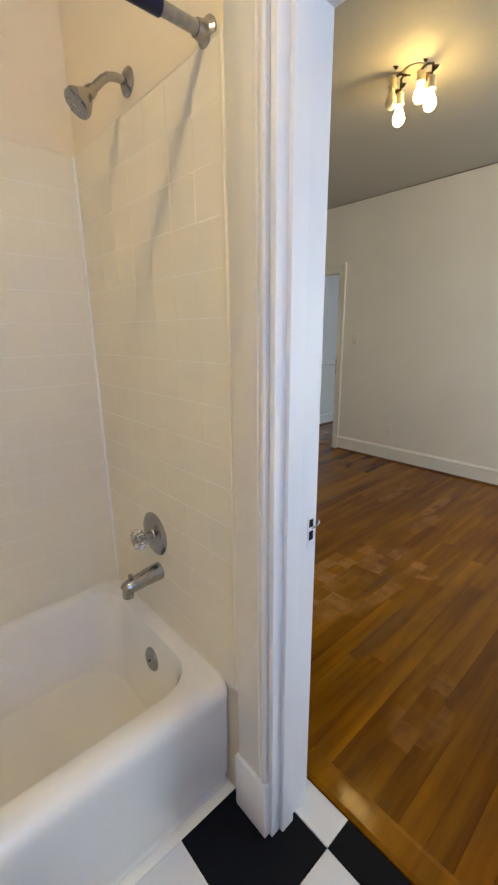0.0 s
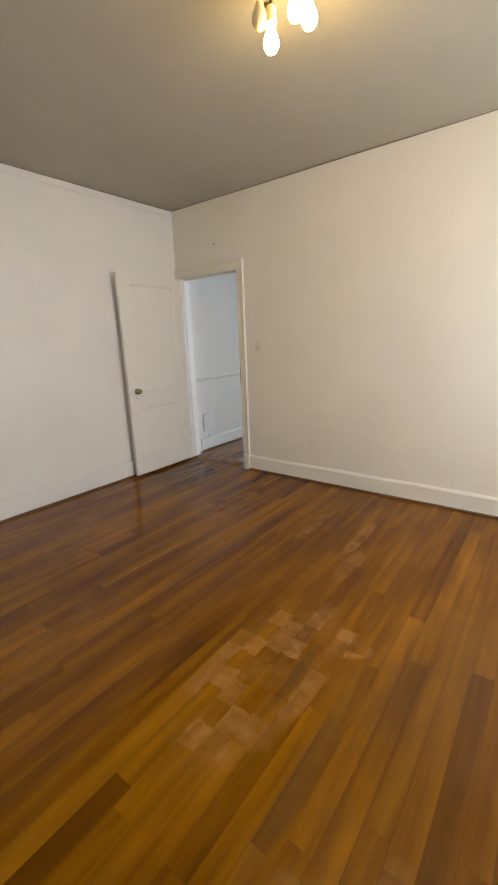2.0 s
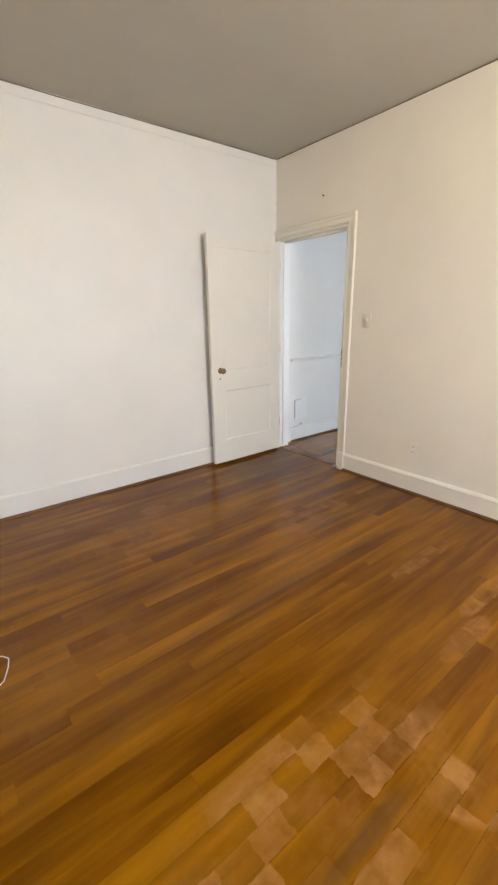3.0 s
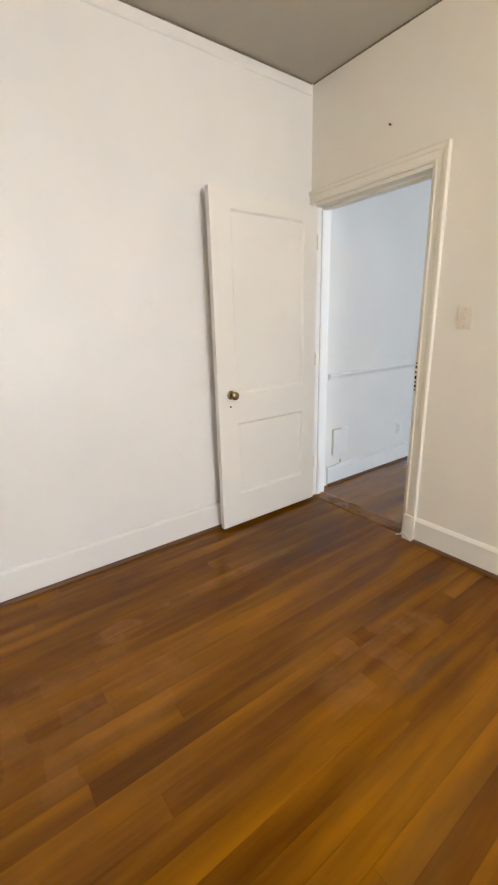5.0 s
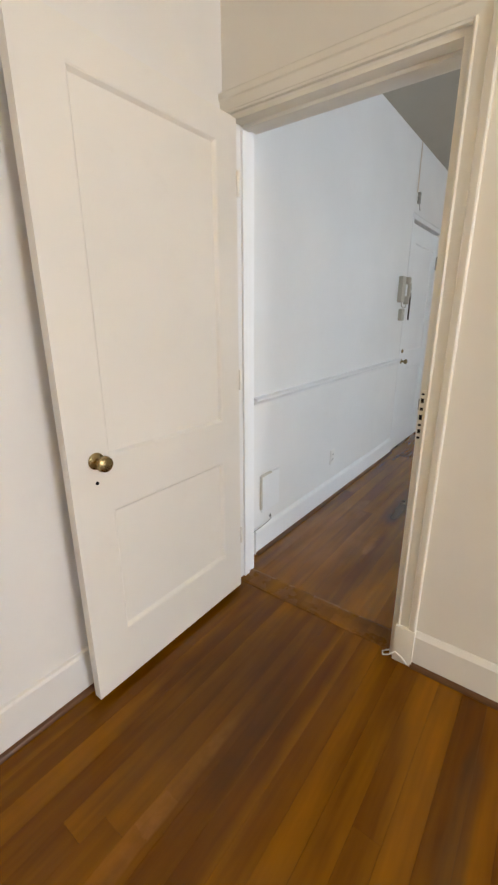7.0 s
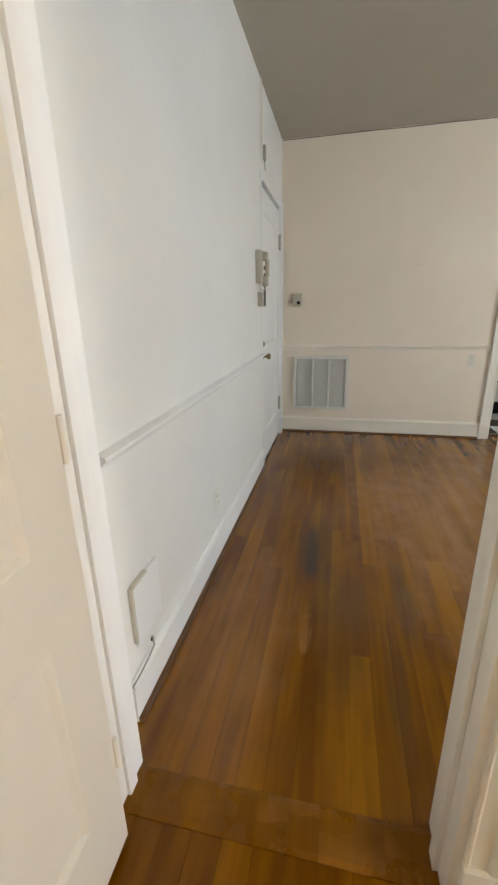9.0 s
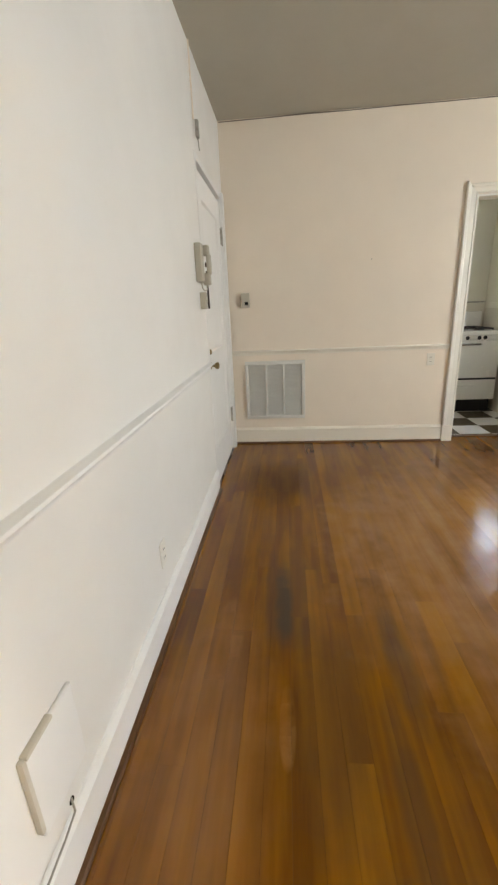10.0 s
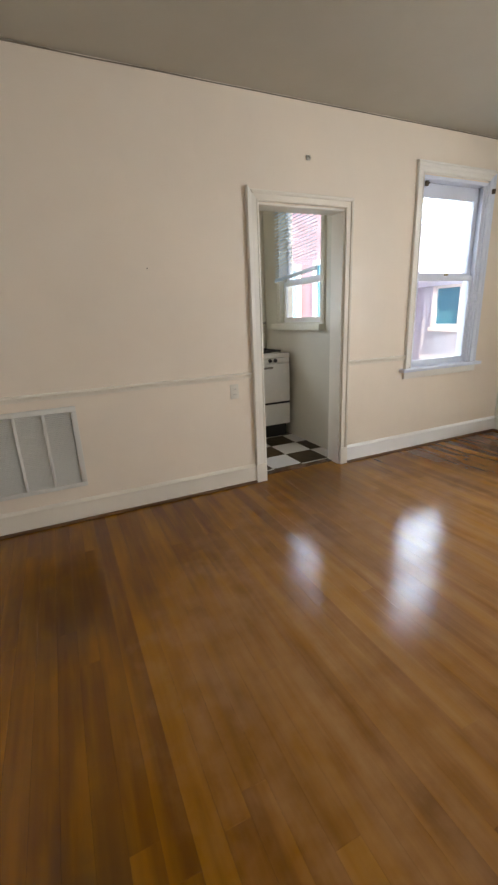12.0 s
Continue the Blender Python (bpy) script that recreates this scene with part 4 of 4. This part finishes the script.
for i, (bx, by, bz, on) in enumerate(((2.365, 1.505, 2.668, True), (2.365, 1.68, 2.655, True), (2.335, 1.715, 2.735, False), (2.40, 1.585, 2.74, True))):
    ax, ay = LX + (bx - LX) * 0.35, LY + (by - LY) * 0.35
    arm = part("arm", tube(B(), [(ax, ay, H - 0.022), ((ax + bx) / 2, (ay + by) / 2, H - 0.012), (bx, by, H - 0.03), (bx, by, bz + 0.055)], 0.006, 10), LEAF, lf)
    so = part("socket", lathe(B(), [(0.014, 0.06), (0.021, 0.052), (0.021, 0.018), (0.024, 0.014), (0.024, 0.0), (0.012, -0.002)], pose(bx, by, bz), 20), SOCKET, lf)
    part("bulb", lathe(B(), bulb_profile, pose(bx, by, bz), 24), BULB_ON if on else BULB_OFF, so, "lit warm bulb" if on else "unlit frosted bulb")
    for s in (-1, 1):
        bm = B()
        pts = [Vector((bx, by, bz + 0.075)), Vector((bx + 0.02 * s, by + 0.025 * s, bz + 0.09)), Vector((bx + 0.045 * s, by + 0.04 * s, bz + 0.075)), Vector((bx + 0.06 * s, by + 0.05 * s, bz + 0.045))]
        left = [bm.verts.new(p + Vector((0.013, -0.013, 0)) * w) for p, w in zip(pts, (0.3, 1.0, 0.9, 0.1))]
        right = [bm.verts.new(p - Vector((0.013, -0.013, 0)) * w + Vector((0, 0, 0.003))) for p, w in zip(pts, (0.3, 1.0, 0.9, 0.1))]
        for k in range(3):
            bm.faces.new((left[k], left[k + 1], right[k + 1], right[k]))
        bmesh.ops.solidify(bm, geom=bm.faces[:], thickness=0.003)
        part("leaf_ornament", bm, LEAF, lf)

bl = thing("bathroom_light", "round white glass bathroom ceiling light", "ceiling light")
part("base", lathe(B(), [(0.10, 0), (0.10, -0.02), (0.09, -0.025), (0.002, -0.025)], pose(-0.35, 0.55, H)), CHROME, bl)
part("shade", lathe(B(), [(0.088, -0.026), (0.10, -0.05), (0.095, -0.09), (0.06, -0.125), (0.002, -0.135)], pose(-0.35, 0.55, H)), glow("lit_opal_glass", (1.0, 0.81, 0.48), 40), bl)


# ---- wall plates and small things ----
def switch_plate(m):
    s = thing("light_switch", "ivory plastic toggle switch plate on the wall", "light switch")
    part("plate", box(B(), -0.038, 0.038, -0.006, 0, -0.058, 0.058, 0.003), IVORY, s)
    part("toggle", box(B(), -0.005, 0.005, -0.016, -0.005, -0.004, 0.014, 0.002), IVORY, s)
    for z in (-0.042, 0.042):
        part("screw", lathe(B(), [(0.003, 0), (0.003, 0.0012), (0.0005, 0.0014)], pose(0, -0.006, z, 90), 8), STEEL, s)
    s.matrix_world = m


def outlet(m, label="painted-over duplex wall outlet", mat=None):
    s = thing("wall_outlet", label, "outlet", "", "wall outlets")
    pl = part("plate", box(B(), -0.035, 0.035, -0.006, 0, -0.057, 0.057, 0.003), mat or TRIM, s)
    for z in (-0.02, 0.02):
        r = part("receptacle", box(B(), -0.016, 0.016, -0.008, -0.005, z - 0.014, z + 0.014, 0.003), mat or TRIM, s)
        for x in (-0.006, 0.006):
            part("slot", box(B(), x - 0.001, x + 0.001, -0.0088, -0.0078, z - 0.004, z + 0.005), HOLE, r)
    s.matrix_world = m


switch_plate(pose(4.14, 3.065, 1.36, 0, 0, -90))
outlet(pose(4.14, 2.545, 0.37, 0, 0, -90))
outlet(pose(7.93, 2.345, 0.80, 0, 0, -90), mat=IVORY)
outlet(pose(5.41, 4.23, 0.342))

for x, y, z, r, where in ((4.14, 3.592, 2.382, 0.005, "dark nail in the wall above the door"), (7.93, 2.93, 1.69, 0.003, "small dark nail in the cream wall")):
    solid("nail", rod(B(), (x + 0.01, y, z), (x - 0.015, y, z + 0.004), r * 0.8, r, 10), DARK, where, "nail", "object")
hk = thing("wall_hook", "small dark metal hook above the kitchen doorway", "hook")
part("plate", box(B(), 7.922, 7.93, 1.645, 1.683, 2.44, 2.472, 0.003), STEEL, hk)
part("prong", tube(B(), [(7.922, 1.664, 2.462), (7.905, 1.664, 2.458), (7.898, 1.664, 2.446), (7.903, 1.664, 2.438)], 0.004), STEEL, hk)

ap = thing("access_plate", "painted-over flat cover plate on the wall", "cover plate")
part("plate", box(B(), 4.463, 4.648, 4.216, 4.23, 0.252, 0.488, 0.007, 3), TRIM_WHITE, ap)
part("edge_strip", box(B(), 4.454, 4.466, 4.2145, 4.23, 0.275, 0.488, 0.003), TRIM_OLD, ap, "tan exposed strip along the edge")
part("edge_strip", box(B(), 4.466, 4.56, 4.213, 4.23, 0.482, 0.492, 0.002), TRIM_OLD, ap, "tan exposed strip along the edge")
cb = thing("cable_stub", "thin dark cable along the baseboard entering a hole", "cable")
part("wire", tube(B(), [(4.372, 4.212, 0.168), (4.43, 4.209, 0.172), (4.50, 4.209, 0.178), (4.552, 4.212, 0.184), (4.562, 4.222, 0.212)], 0.0028, 8), STEEL, cb)
part("hole", lathe(B(), [(0.010, 0), (0.009, 0.002), (0.001, 0.0022)], pose(4.570, 4.2295, 0.19, 90), 12), HOLE, cb)
lp = thing("white_wire", "loop of white wire on the floor at the door casing", "wire")
part("wire", tube(B(), [(4.15, 3.325, 0.004), (4.125, 3.345, 0.005), (4.10, 3.335, 0.012), (4.095, 3.310, 0.03), (4.108, 3.290, 0.045), (4.111, 3.262, 0.03), (4.108, 3.24, 0.01)], 0.003, 8), TRIM_WHITE, lp)

wl = thing("loose_wire", "loop of thin pale wire standing on the bedroom floor", "wire")
part("wire", tube(B(), [(0.85, 2.78, 0.003), (1.0, 2.77, 0.004), (1.14, 2.745, 0.006), (1.215, 2.71, 0.012), (1.235, 2.675, 0.016), (1.225, 2.63, 0.010), (1.20, 2.57, 0.004), (1.13, 2.52, 0.003), (0.95, 2.50, 0.003)], 0.0024, 8), IVORY, wl)

# ---- living room fixtures ----
vent = thing("return_air_grille", "white painted metal return-air grille in three bays", "vent grille")
part("backing", box(B(), 7.9255, 7.929, 3.53, 4.07, 0.285, 0.815), FILTER, vent)
for a, b, c, d in ((3.512, 4.092, 0.265, 0.297), (3.512, 4.092, 0.803, 0.835), (3.512, 3.546, 0.297, 0.803), (4.058, 4.092, 0.297, 0.803)):
    part("frame_bar", box(B(), 7.903, 7.93, a, b, c, d, 0.004), GRILLE, vent)
for y in (3.716, 3.888):
    part("mullion", box(B(), 7.904, 7.926, y - 0.009, y + 0.009, 0.297, 0.803, 0.002), GRILLE, vent)
slat_me = mesh_of("slat", box(B(), -0.0065, 0.0065, -0.0785, 0.0785, -0.0009, 0.0009), GRILLE)
for yc in (3.631, 3.802, 3.973):
    for i in range(39):
        s = new("slat", slat_me)
        s.parent = vent
        s.matrix_world = pose(7.915, yc, 0.304 + i * 0.0129, 0, -38, 0)

th = thing("thermostat", "old beige box thermostat with dark dial window", "thermostat")
part("body", box(B(), 7.892, 7.93, 4.022, 4.098, 1.335, 1.462, 0.006), BEIGE, th)
part("window", box(B(), 7.8905, 7.893, 4.034, 4.066, 1.356, 1.385, 0.001), HOLE, th, "dark dial window")
part("lever", box(B(), 7.886, 7.894, 4.05, 4.058, 1.455, 1.468, 0.002), IVORY, th)

ph = thing("intercom_phone", "beige wall intercom with hanging handset", "intercom")
part("base", box(B(), 6.575, 6.665, 4.19, 4.23, 1.495, 1.715, 0.006), BEIGE, ph)
bm = B()
box(bm, 6.668, 6.712, 4.158, 4.205, 1.650, 1.712, 0.012, 3)
box(bm, 6.672, 6.708, 4.150, 4.178, 1.54, 1.66, 0.010, 3)
box(bm, 6.668, 6.712, 4.158, 4.205, 1.478, 1.550, 0.012, 3)
part("handset", bm, BEIGE, ph, "beige hanging handset")
part("cradle", box(B(), 6.664, 6.70, 4.20, 4.229, 1.50, 1.70, 0.004), BEIGE, ph)
part("cord", tube(B(), [(6.69, 4.18, 1.48), (6.69, 4.185, 1.452), (6.675, 4.20, 1.445), (6.66, 4.21, 1.462), (6.65, 4.212, 1.495)], 0.004, 8), BEIGE, ph)
sb = thing("door_release_box", "beige door release box below the intercom", "switch box")
part("body", box(B(), 6.645, 6.72, 4.195, 4.23, 1.335, 1.438, 0.005), BEIGE, sb)
part("button", lathe(B(), [(0.010, 0), (0.010, 0.005), (0.002, 0.006)], pose(6.682, 4.195, 1.40, 90), 14), IVORY, sb)
part("label_strip", box(B(), 6.662, 6.702, 4.1935, 4.196, 1.352, 1.366), STEEL, sb)
dc = thing("door_chime", "small grey contact box above the front door", "sensor")
part("body", box(B(), 6.822, 6.862, 4.196, 4.2155, 2.33, 2.42, 0.004), STEEL, dc)
part("wire", tube(B(), [(6.86, 4.21, 2.35), (6.895, 4.213, 2.315), (6.93, 4.216, 2.29)], 0.003, 8), STEEL, dc)
part("conduit", rod(B(), (6.826, 4.222, 2.42), (6.826, 4.222, 2.80), 0.005, seg=8), WALL_L, dc, "painted wire run up the wall")

# ---- kitchen ----
st = thing("gas_range", "old white enamelled gas stove with black burner grates", "stove")
YA, YB = 1.215, 1.975
part("body", box(B(), 9.01, 9.62, YA + 0.004, YB - 0.004, 0.15, 0.875, 0.006), STOVE, st)
part("toe_kick", box(B(), 9.06, 9.60, YA + 0.02, YB - 0.02, 0.0, 0.149), BLACK, st)
part("cooktop", box(B(), 8.985, 9.63, YA, YB, 0.8755, 0.922, 0.012, 3), STOVE, st)
part("control_panel", box(B(), 8.992, 9.02, YA + 0.006, YB - 0.006, 0.825, 0.874, 0.004), STOVE, st)
for y in (1.40, 1.465, 1.595, 1.725, 1.79):
    part("knob", lathe(B(), [(0.021, 0), (0.021, 0.004), (0.015, 0.008), (0.014, 0.024), (0.002, 0.025)], pose(8.992, y, 0.850, 0, -90, 0), 16), BLACK, st, "black burner knob")
od = part("oven_door", box(B(), 8.985, 9.009, YA + 0.006, YB - 0.006, 0.405, 0.815, 0.006), STOVE, st)
part("handle", tube(B(), [(8.983, 1.45, 0.782), (8.952, 1.46, 0.782), (8.945, 1.48, 0.782), (8.945, 1.71, 0.782), (8.952, 1.73, 0.782), (8.983, 1.74, 0.782)], 0.010, 10), CHROME, od)
part("gap_strip", box(B(), 8.998, 9.009, YA + 0.006, YB - 0.006, 0.383, 0.404), BLACK, st)
dr = part("drawer", box(B(), 8.985, 9.009, YA + 0.006, YB - 0.006, 0.155, 0.382, 0.006), STOVE, st)
part("handle", box(B(), 8.970, 8.986, 1.46, 1.73, 0.312, 0.336, 0.006), STOVE, dr)
part("backguard", box(B(), 9.575, 9.64, YA, YB, 0.9225, 1.115, 0.012, 3), STOVE, st)
for bx in (9.16, 9.43):
    for by in (1.40, 1.79):
        part("burner", lathe(B(), [(0.045, 0), (0.045, 0.012), (0.02, 0.018), (0.002, 0.018)], pose(bx, by, 0.9225), 20), BLACK, st)
        bm = B()
        for s in (-1, 1):
            box(bm, bx - 0.11, bx + 0.11, by + s * 0.10 - 0.005, by + s * 0.10 + 0.005, 0.934, 0.950)
            box(bm, bx + s * 0.10 - 0.005, bx + s * 0.10 + 0.005, by - 0.095, by + 0.095, 0.9345, 0.9495)
            box(bm, bx + s * 0.06 - 0.035, bx + s * 0.06 + 0.035, by - 0.004, by + 0.004, 0.940, 0.955)
            for q in (-1, 1):
                box(bm, bx + s * 0.10 - 0.004, bx + s * 0.10 + 0.004, by + q * 0.10 - 0.004, by + q * 0.10 + 0.004, 0.9222, 0.936)
        part("grate", bm, BLACK, st, smooth=False)
st.scale = (1, 1, 1.045)
run("trim_kitchen_rail", [(0, 0), (0.012, 0), (0.016, 0.012), (0, 0.02)], (9.65, 1.17, 1.27), (9.65, 3.4, 1.27), (-1, 0, 0), STEEL, "thin painted strip between two wall colours", "trim")
solid("wall_kitchen_dado", box(B(), 9.644, 9.65, 1.166, 3.4, 0, 1.269), KITCHEN_LOW, "darker painted lower part of the kitchen wall", "wall")
solid("wall_kitchen_dado", box(B(), 8.084, 9.643, 1.16, 1.166, 0, 1.204), KITCHEN_LOW, "darker painted lower part of the kitchen wall", "wall")

# ---- outdoors ----
solid("ground", box(B(), -150, 150, -150, 150, -3.7, -3.5), GROUND, "grey courtyard ground", "ground")


def sky_sheet():
    """Bright overcast distance to the east and south, far beyond the houses."""
    bm = B()
    n = 16
    rows = [[bm.verts.new((6 + 90 * math.cos(radians(60 - 140 * i / n)), 90 * math.sin(radians(60 - 140 * i / n)), z)) for i in range(n + 1)] for z in (-4, 75)]
    for i in range(n):
        bm.faces.new((rows[0][i], rows[0][i + 1], rows[1][i + 1], rows[1][i]))
    solid("backdrop_sky", bm, glow("overcast_sky", (0.50, 0.74, 1.0), 2.5), "bright white overcast sky", "sky")


sky_sheet()


def house(name, x0, x1, y0, y1, z1, mat, label, wins, gable):
    h = thing(name, label, "building")
    part("wall", box(B(), x0, x1, y0, y1, -3.5, z1), mat, h, smooth=False)
    bm = B()
    if gable:
        xm = (x0 + x1) / 2
        vs = [bm.verts.new(p) for p in ((x0 - 0.2, y0 - 0.2, z1), (x1 + 0.2, y0 - 0.2, z1), (xm, y0 - 0.2, z1 + gable), (x0 - 0.2, y1 + 0.2, z1), (x1 + 0.2, y1 + 0.2, z1), (xm, y1 + 0.2, z1 + gable))]
        for f in ((0, 1, 2), (5, 4, 3), (0, 2, 5, 3), (2, 1, 4, 5), (1, 0, 3, 4)):
            bm.faces.new([vs[i] for i in f])
    else:
        box(bm, x0 - 0.12, x1 + 0.12, y0 - 0.12, y1 + 0.12, z1, z1 + 0.25)
    part("roof", bm, ROOF, h, smooth=False)
    for wx, wz, ww, wh in wins:
        wnd = part("window", box(B(), wx - ww / 2, wx + ww / 2, y1 + 0.002, y1 + 0.03, wz, wz + wh), FARGLASS, h, "dark window pane", smooth=False)
        for a, b, c, d in ((wx - ww / 2 - 0.12, wx - ww / 2, wz - 0.1, wz + wh + 0.12), (wx + ww / 2, wx + ww / 2 + 0.12, wz - 0.1, wz + wh + 0.12), (wx - ww / 2, wx + ww / 2, wz + wh, wz + wh + 0.12), (wx - ww / 2 - 0.2, wx + ww / 2 + 0.2, wz - 0.2, wz - 0.1)):
            part("frame", box(B(), a, b, y1 + 0.004, y1 + 0.09, c, d), TRIM_WHITE, wnd, smooth=False)


house("brick_house", 13.2, 22.0, -5.0, -2.6, 4.6, BRICK, "pink brick house with white window frames", [(13.75, 0.6, 0.6, 1.9), (15.3, 0.6, 0.7, 1.9), (17.0, 0.6, 0.7, 1.9)], 0)
house("grey_house", 6.0, 13.85, -11.0, -6.0, 1.95, STUCCO, "lavender-grey rendered neighbouring house with bright framed window", [(13.0, 0.98, 0.72, 0.9), (10.2, 0.98, 0.72, 0.9)], 0)
house("gabled_house", 13.9, 17.7, -11.0, -6.2, 2.0, STUCCO, "lavender-grey rendered house with a steep gable roof", [(16.5, 0.5, 0.8, 1.2)], 2.0)


# ---- tiles ----
def tile_mesh(w, h, d, mat, b=0.0015):
    """A tile w by h in x and y, from 0 down to -d, with chamfered top edges."""
    bm = B()
    r = [[bm.verts.new(p) for p in ((i, i, z), (w - i, i, z), (w - i, h - i, z), (i, h - i, z))] for i, z in ((0, -d), (0, -b), (b, 0))]
    for p, q in zip(r, r[1:]):
        for k in range(4):
            bm.faces.new((p[k], p[(k + 1) % 4], q[(k + 1) % 4], q[k]))
    bm.faces.new(r[2]), bm.faces.new(r[0][::-1])
    return mesh_of("tile", bm, mat)


TILE_CACHE = {}


def checker(parent, gx, gy, x0, x1, y0, y1, dark, light, odd, z=0.0):
    n = 0.305
    rng = random.Random(4)
    for i in range(math.floor((x0 - gx) / n), math.ceil((x1 - gx) / n)):
        for j in range(math.floor((y0 - gy) / n), math.ceil((y1 - gy) / n)):
            a, b = max(x0, gx + i * n), min(x1, gx + (i + 1) * n)
            c, d = max(y0, gy + j * n), min(y1, gy + (j + 1) * n)
            if b - a < 0.01 or d - c < 0.01:
                continue
            mat = dark if (i + j + odd) % 2 == 0 else light
            key = (round(b - a, 3), round(d - c, 3), mat.name)
            if key not in TILE_CACHE:
                TILE_CACHE[key] = tile_mesh(b - a - 0.0015, d - c - 0.0015, 0.004, mat)
            t = new("tile", TILE_CACHE[key])
            t.parent = parent
            t.location = (a, c, z + rng.uniform(-0.0006, 0.0006))


checker(floor_bathroom, 0.663, 0.743, -1.4, 0.768, -0.85, 1.05, TILE_BLACK, TILE_WHITE, 1)
checker(floor_kitchen, 8.43, 1.61, 8.085, 9.65, 1.166, 3.4, TILE_BROWN, TILE_WHITE, 0)

# tub surround: courses of cream tile, 0.108 m high
surround = thing("tile_surround", "cream glazed tile courses with pale joints round the tub", "wall tile", "structure")
part("backing", box(B(), 0.5625, 0.5695, 1.008, 1.819, 0.42, 2.02), GROUT, surround, smooth=False)
part("backing", box(B(), -1.39, 0.562, 1.8125, 1.8195, 0.42, 2.02), GROUT, surround, smooth=False)
P4 = 0.1068


def glazed_tile(w, along_x):
    g, k = 0.0003, 0.0009
    if along_x:
        return mesh_of("tile", box(B(), g, w - g, -0.001, 0.001, k, P4 - k, 0.0004, 1), BATH_TILE)
    return mesh_of("tile", box(B(), -0.001, 0.001, g, w - g, k, P4 - k, 0.0004, 1), BATH_TILE)


GLAZED = {}
for along, start, end in ((False, 1.0245, 1.8095), (True, -1.39, 0.560)):
    cells = math.ceil((end - start) / P4)
    for c in range(cells):
        w = round(min(P4, end - start - c * P4), 4)
        if w < 0.006:
            continue
        if (along, w) not in GLAZED:
            GLAZED[(along, w)] = glazed_tile(w, along)
        for i in range(15):
            t = new("tile", GLAZED[(along, w)])
            t.parent = surround
            z = 0.418 + i * P4
            t.location = (start + c * P4, 1.8128, z) if along else (0.5628, start + c * P4, z)
part("edge_bead", rod(B(), (0.5625, 1.016, 0.44), (0.5625, 1.016, 2.02), 0.0085, seg=12), BATH_TILE, surround)
part("corner_bead", rod(B(), (0.5595, 1.8095, 0.43), (0.5595, 1.8095, 2.02), 0.006, seg=10), GROUT, surround)
part("top_bead", rod(B(), (0.5635, 1.016, 2.022), (0.5635, 1.8195, 2.022), 0.003, seg=12), BATH_TILE, surround)
part("top_bead", rod(B(), (0.562, 1.8135, 2.022), (-1.39, 1.8135, 2.022), 0.003, seg=12), BATH_TILE, surround)


# ---- floorboards ----
BOARD_CACHE = {}


def board_mesh(length, width, mat):
    key = (round(length, 2), round(width, 4), mat.name)
    if key not in BOARD_CACHE:
        g = 0.0003
        bm = box(B(), 0, key[0] - 0.0006, g, width - g, -0.018, 0)
        BOARD_CACHE[key] = mesh_of("floorboard", bm, mat)
    return BOARD_CACHE[key]


def boards(parent, x0, x1, y0, y1, width, mat, seed, gap=None):
    rng = random.Random(seed)
    y = y0
    while y < y1 - 0.01:
        w = min(width, y1 - y)
        x = x0 if gap is None or gap[0] < y + width and y < gap[1] else gap[2]
        first = True
        while x < x1 - 0.005:
            length = round(rng.uniform(0.7, 2.6) * (0.6 if first else 1), 2)
            first = False
            if x1 - (x + length) < 0.3:
                length = round(x1 - x, 2)
            b = new("floorboard", board_mesh(length, w, mat))
            b.parent = parent
            b.location = (x, y, rng.uniform(-0.0002, 0.0002))
            x += length
        y += width


BOARD = 0.0825
boards(floor_bedroom, 0.866, 4.15, -0.85, 4.19, BOARD, WOOD_BED, 11, (0.10, 0.94, 0.712))
boards(floor_living, 4.275, 8.02, -0.85, 4.225, BOARD, WOOD_LIV, 23)
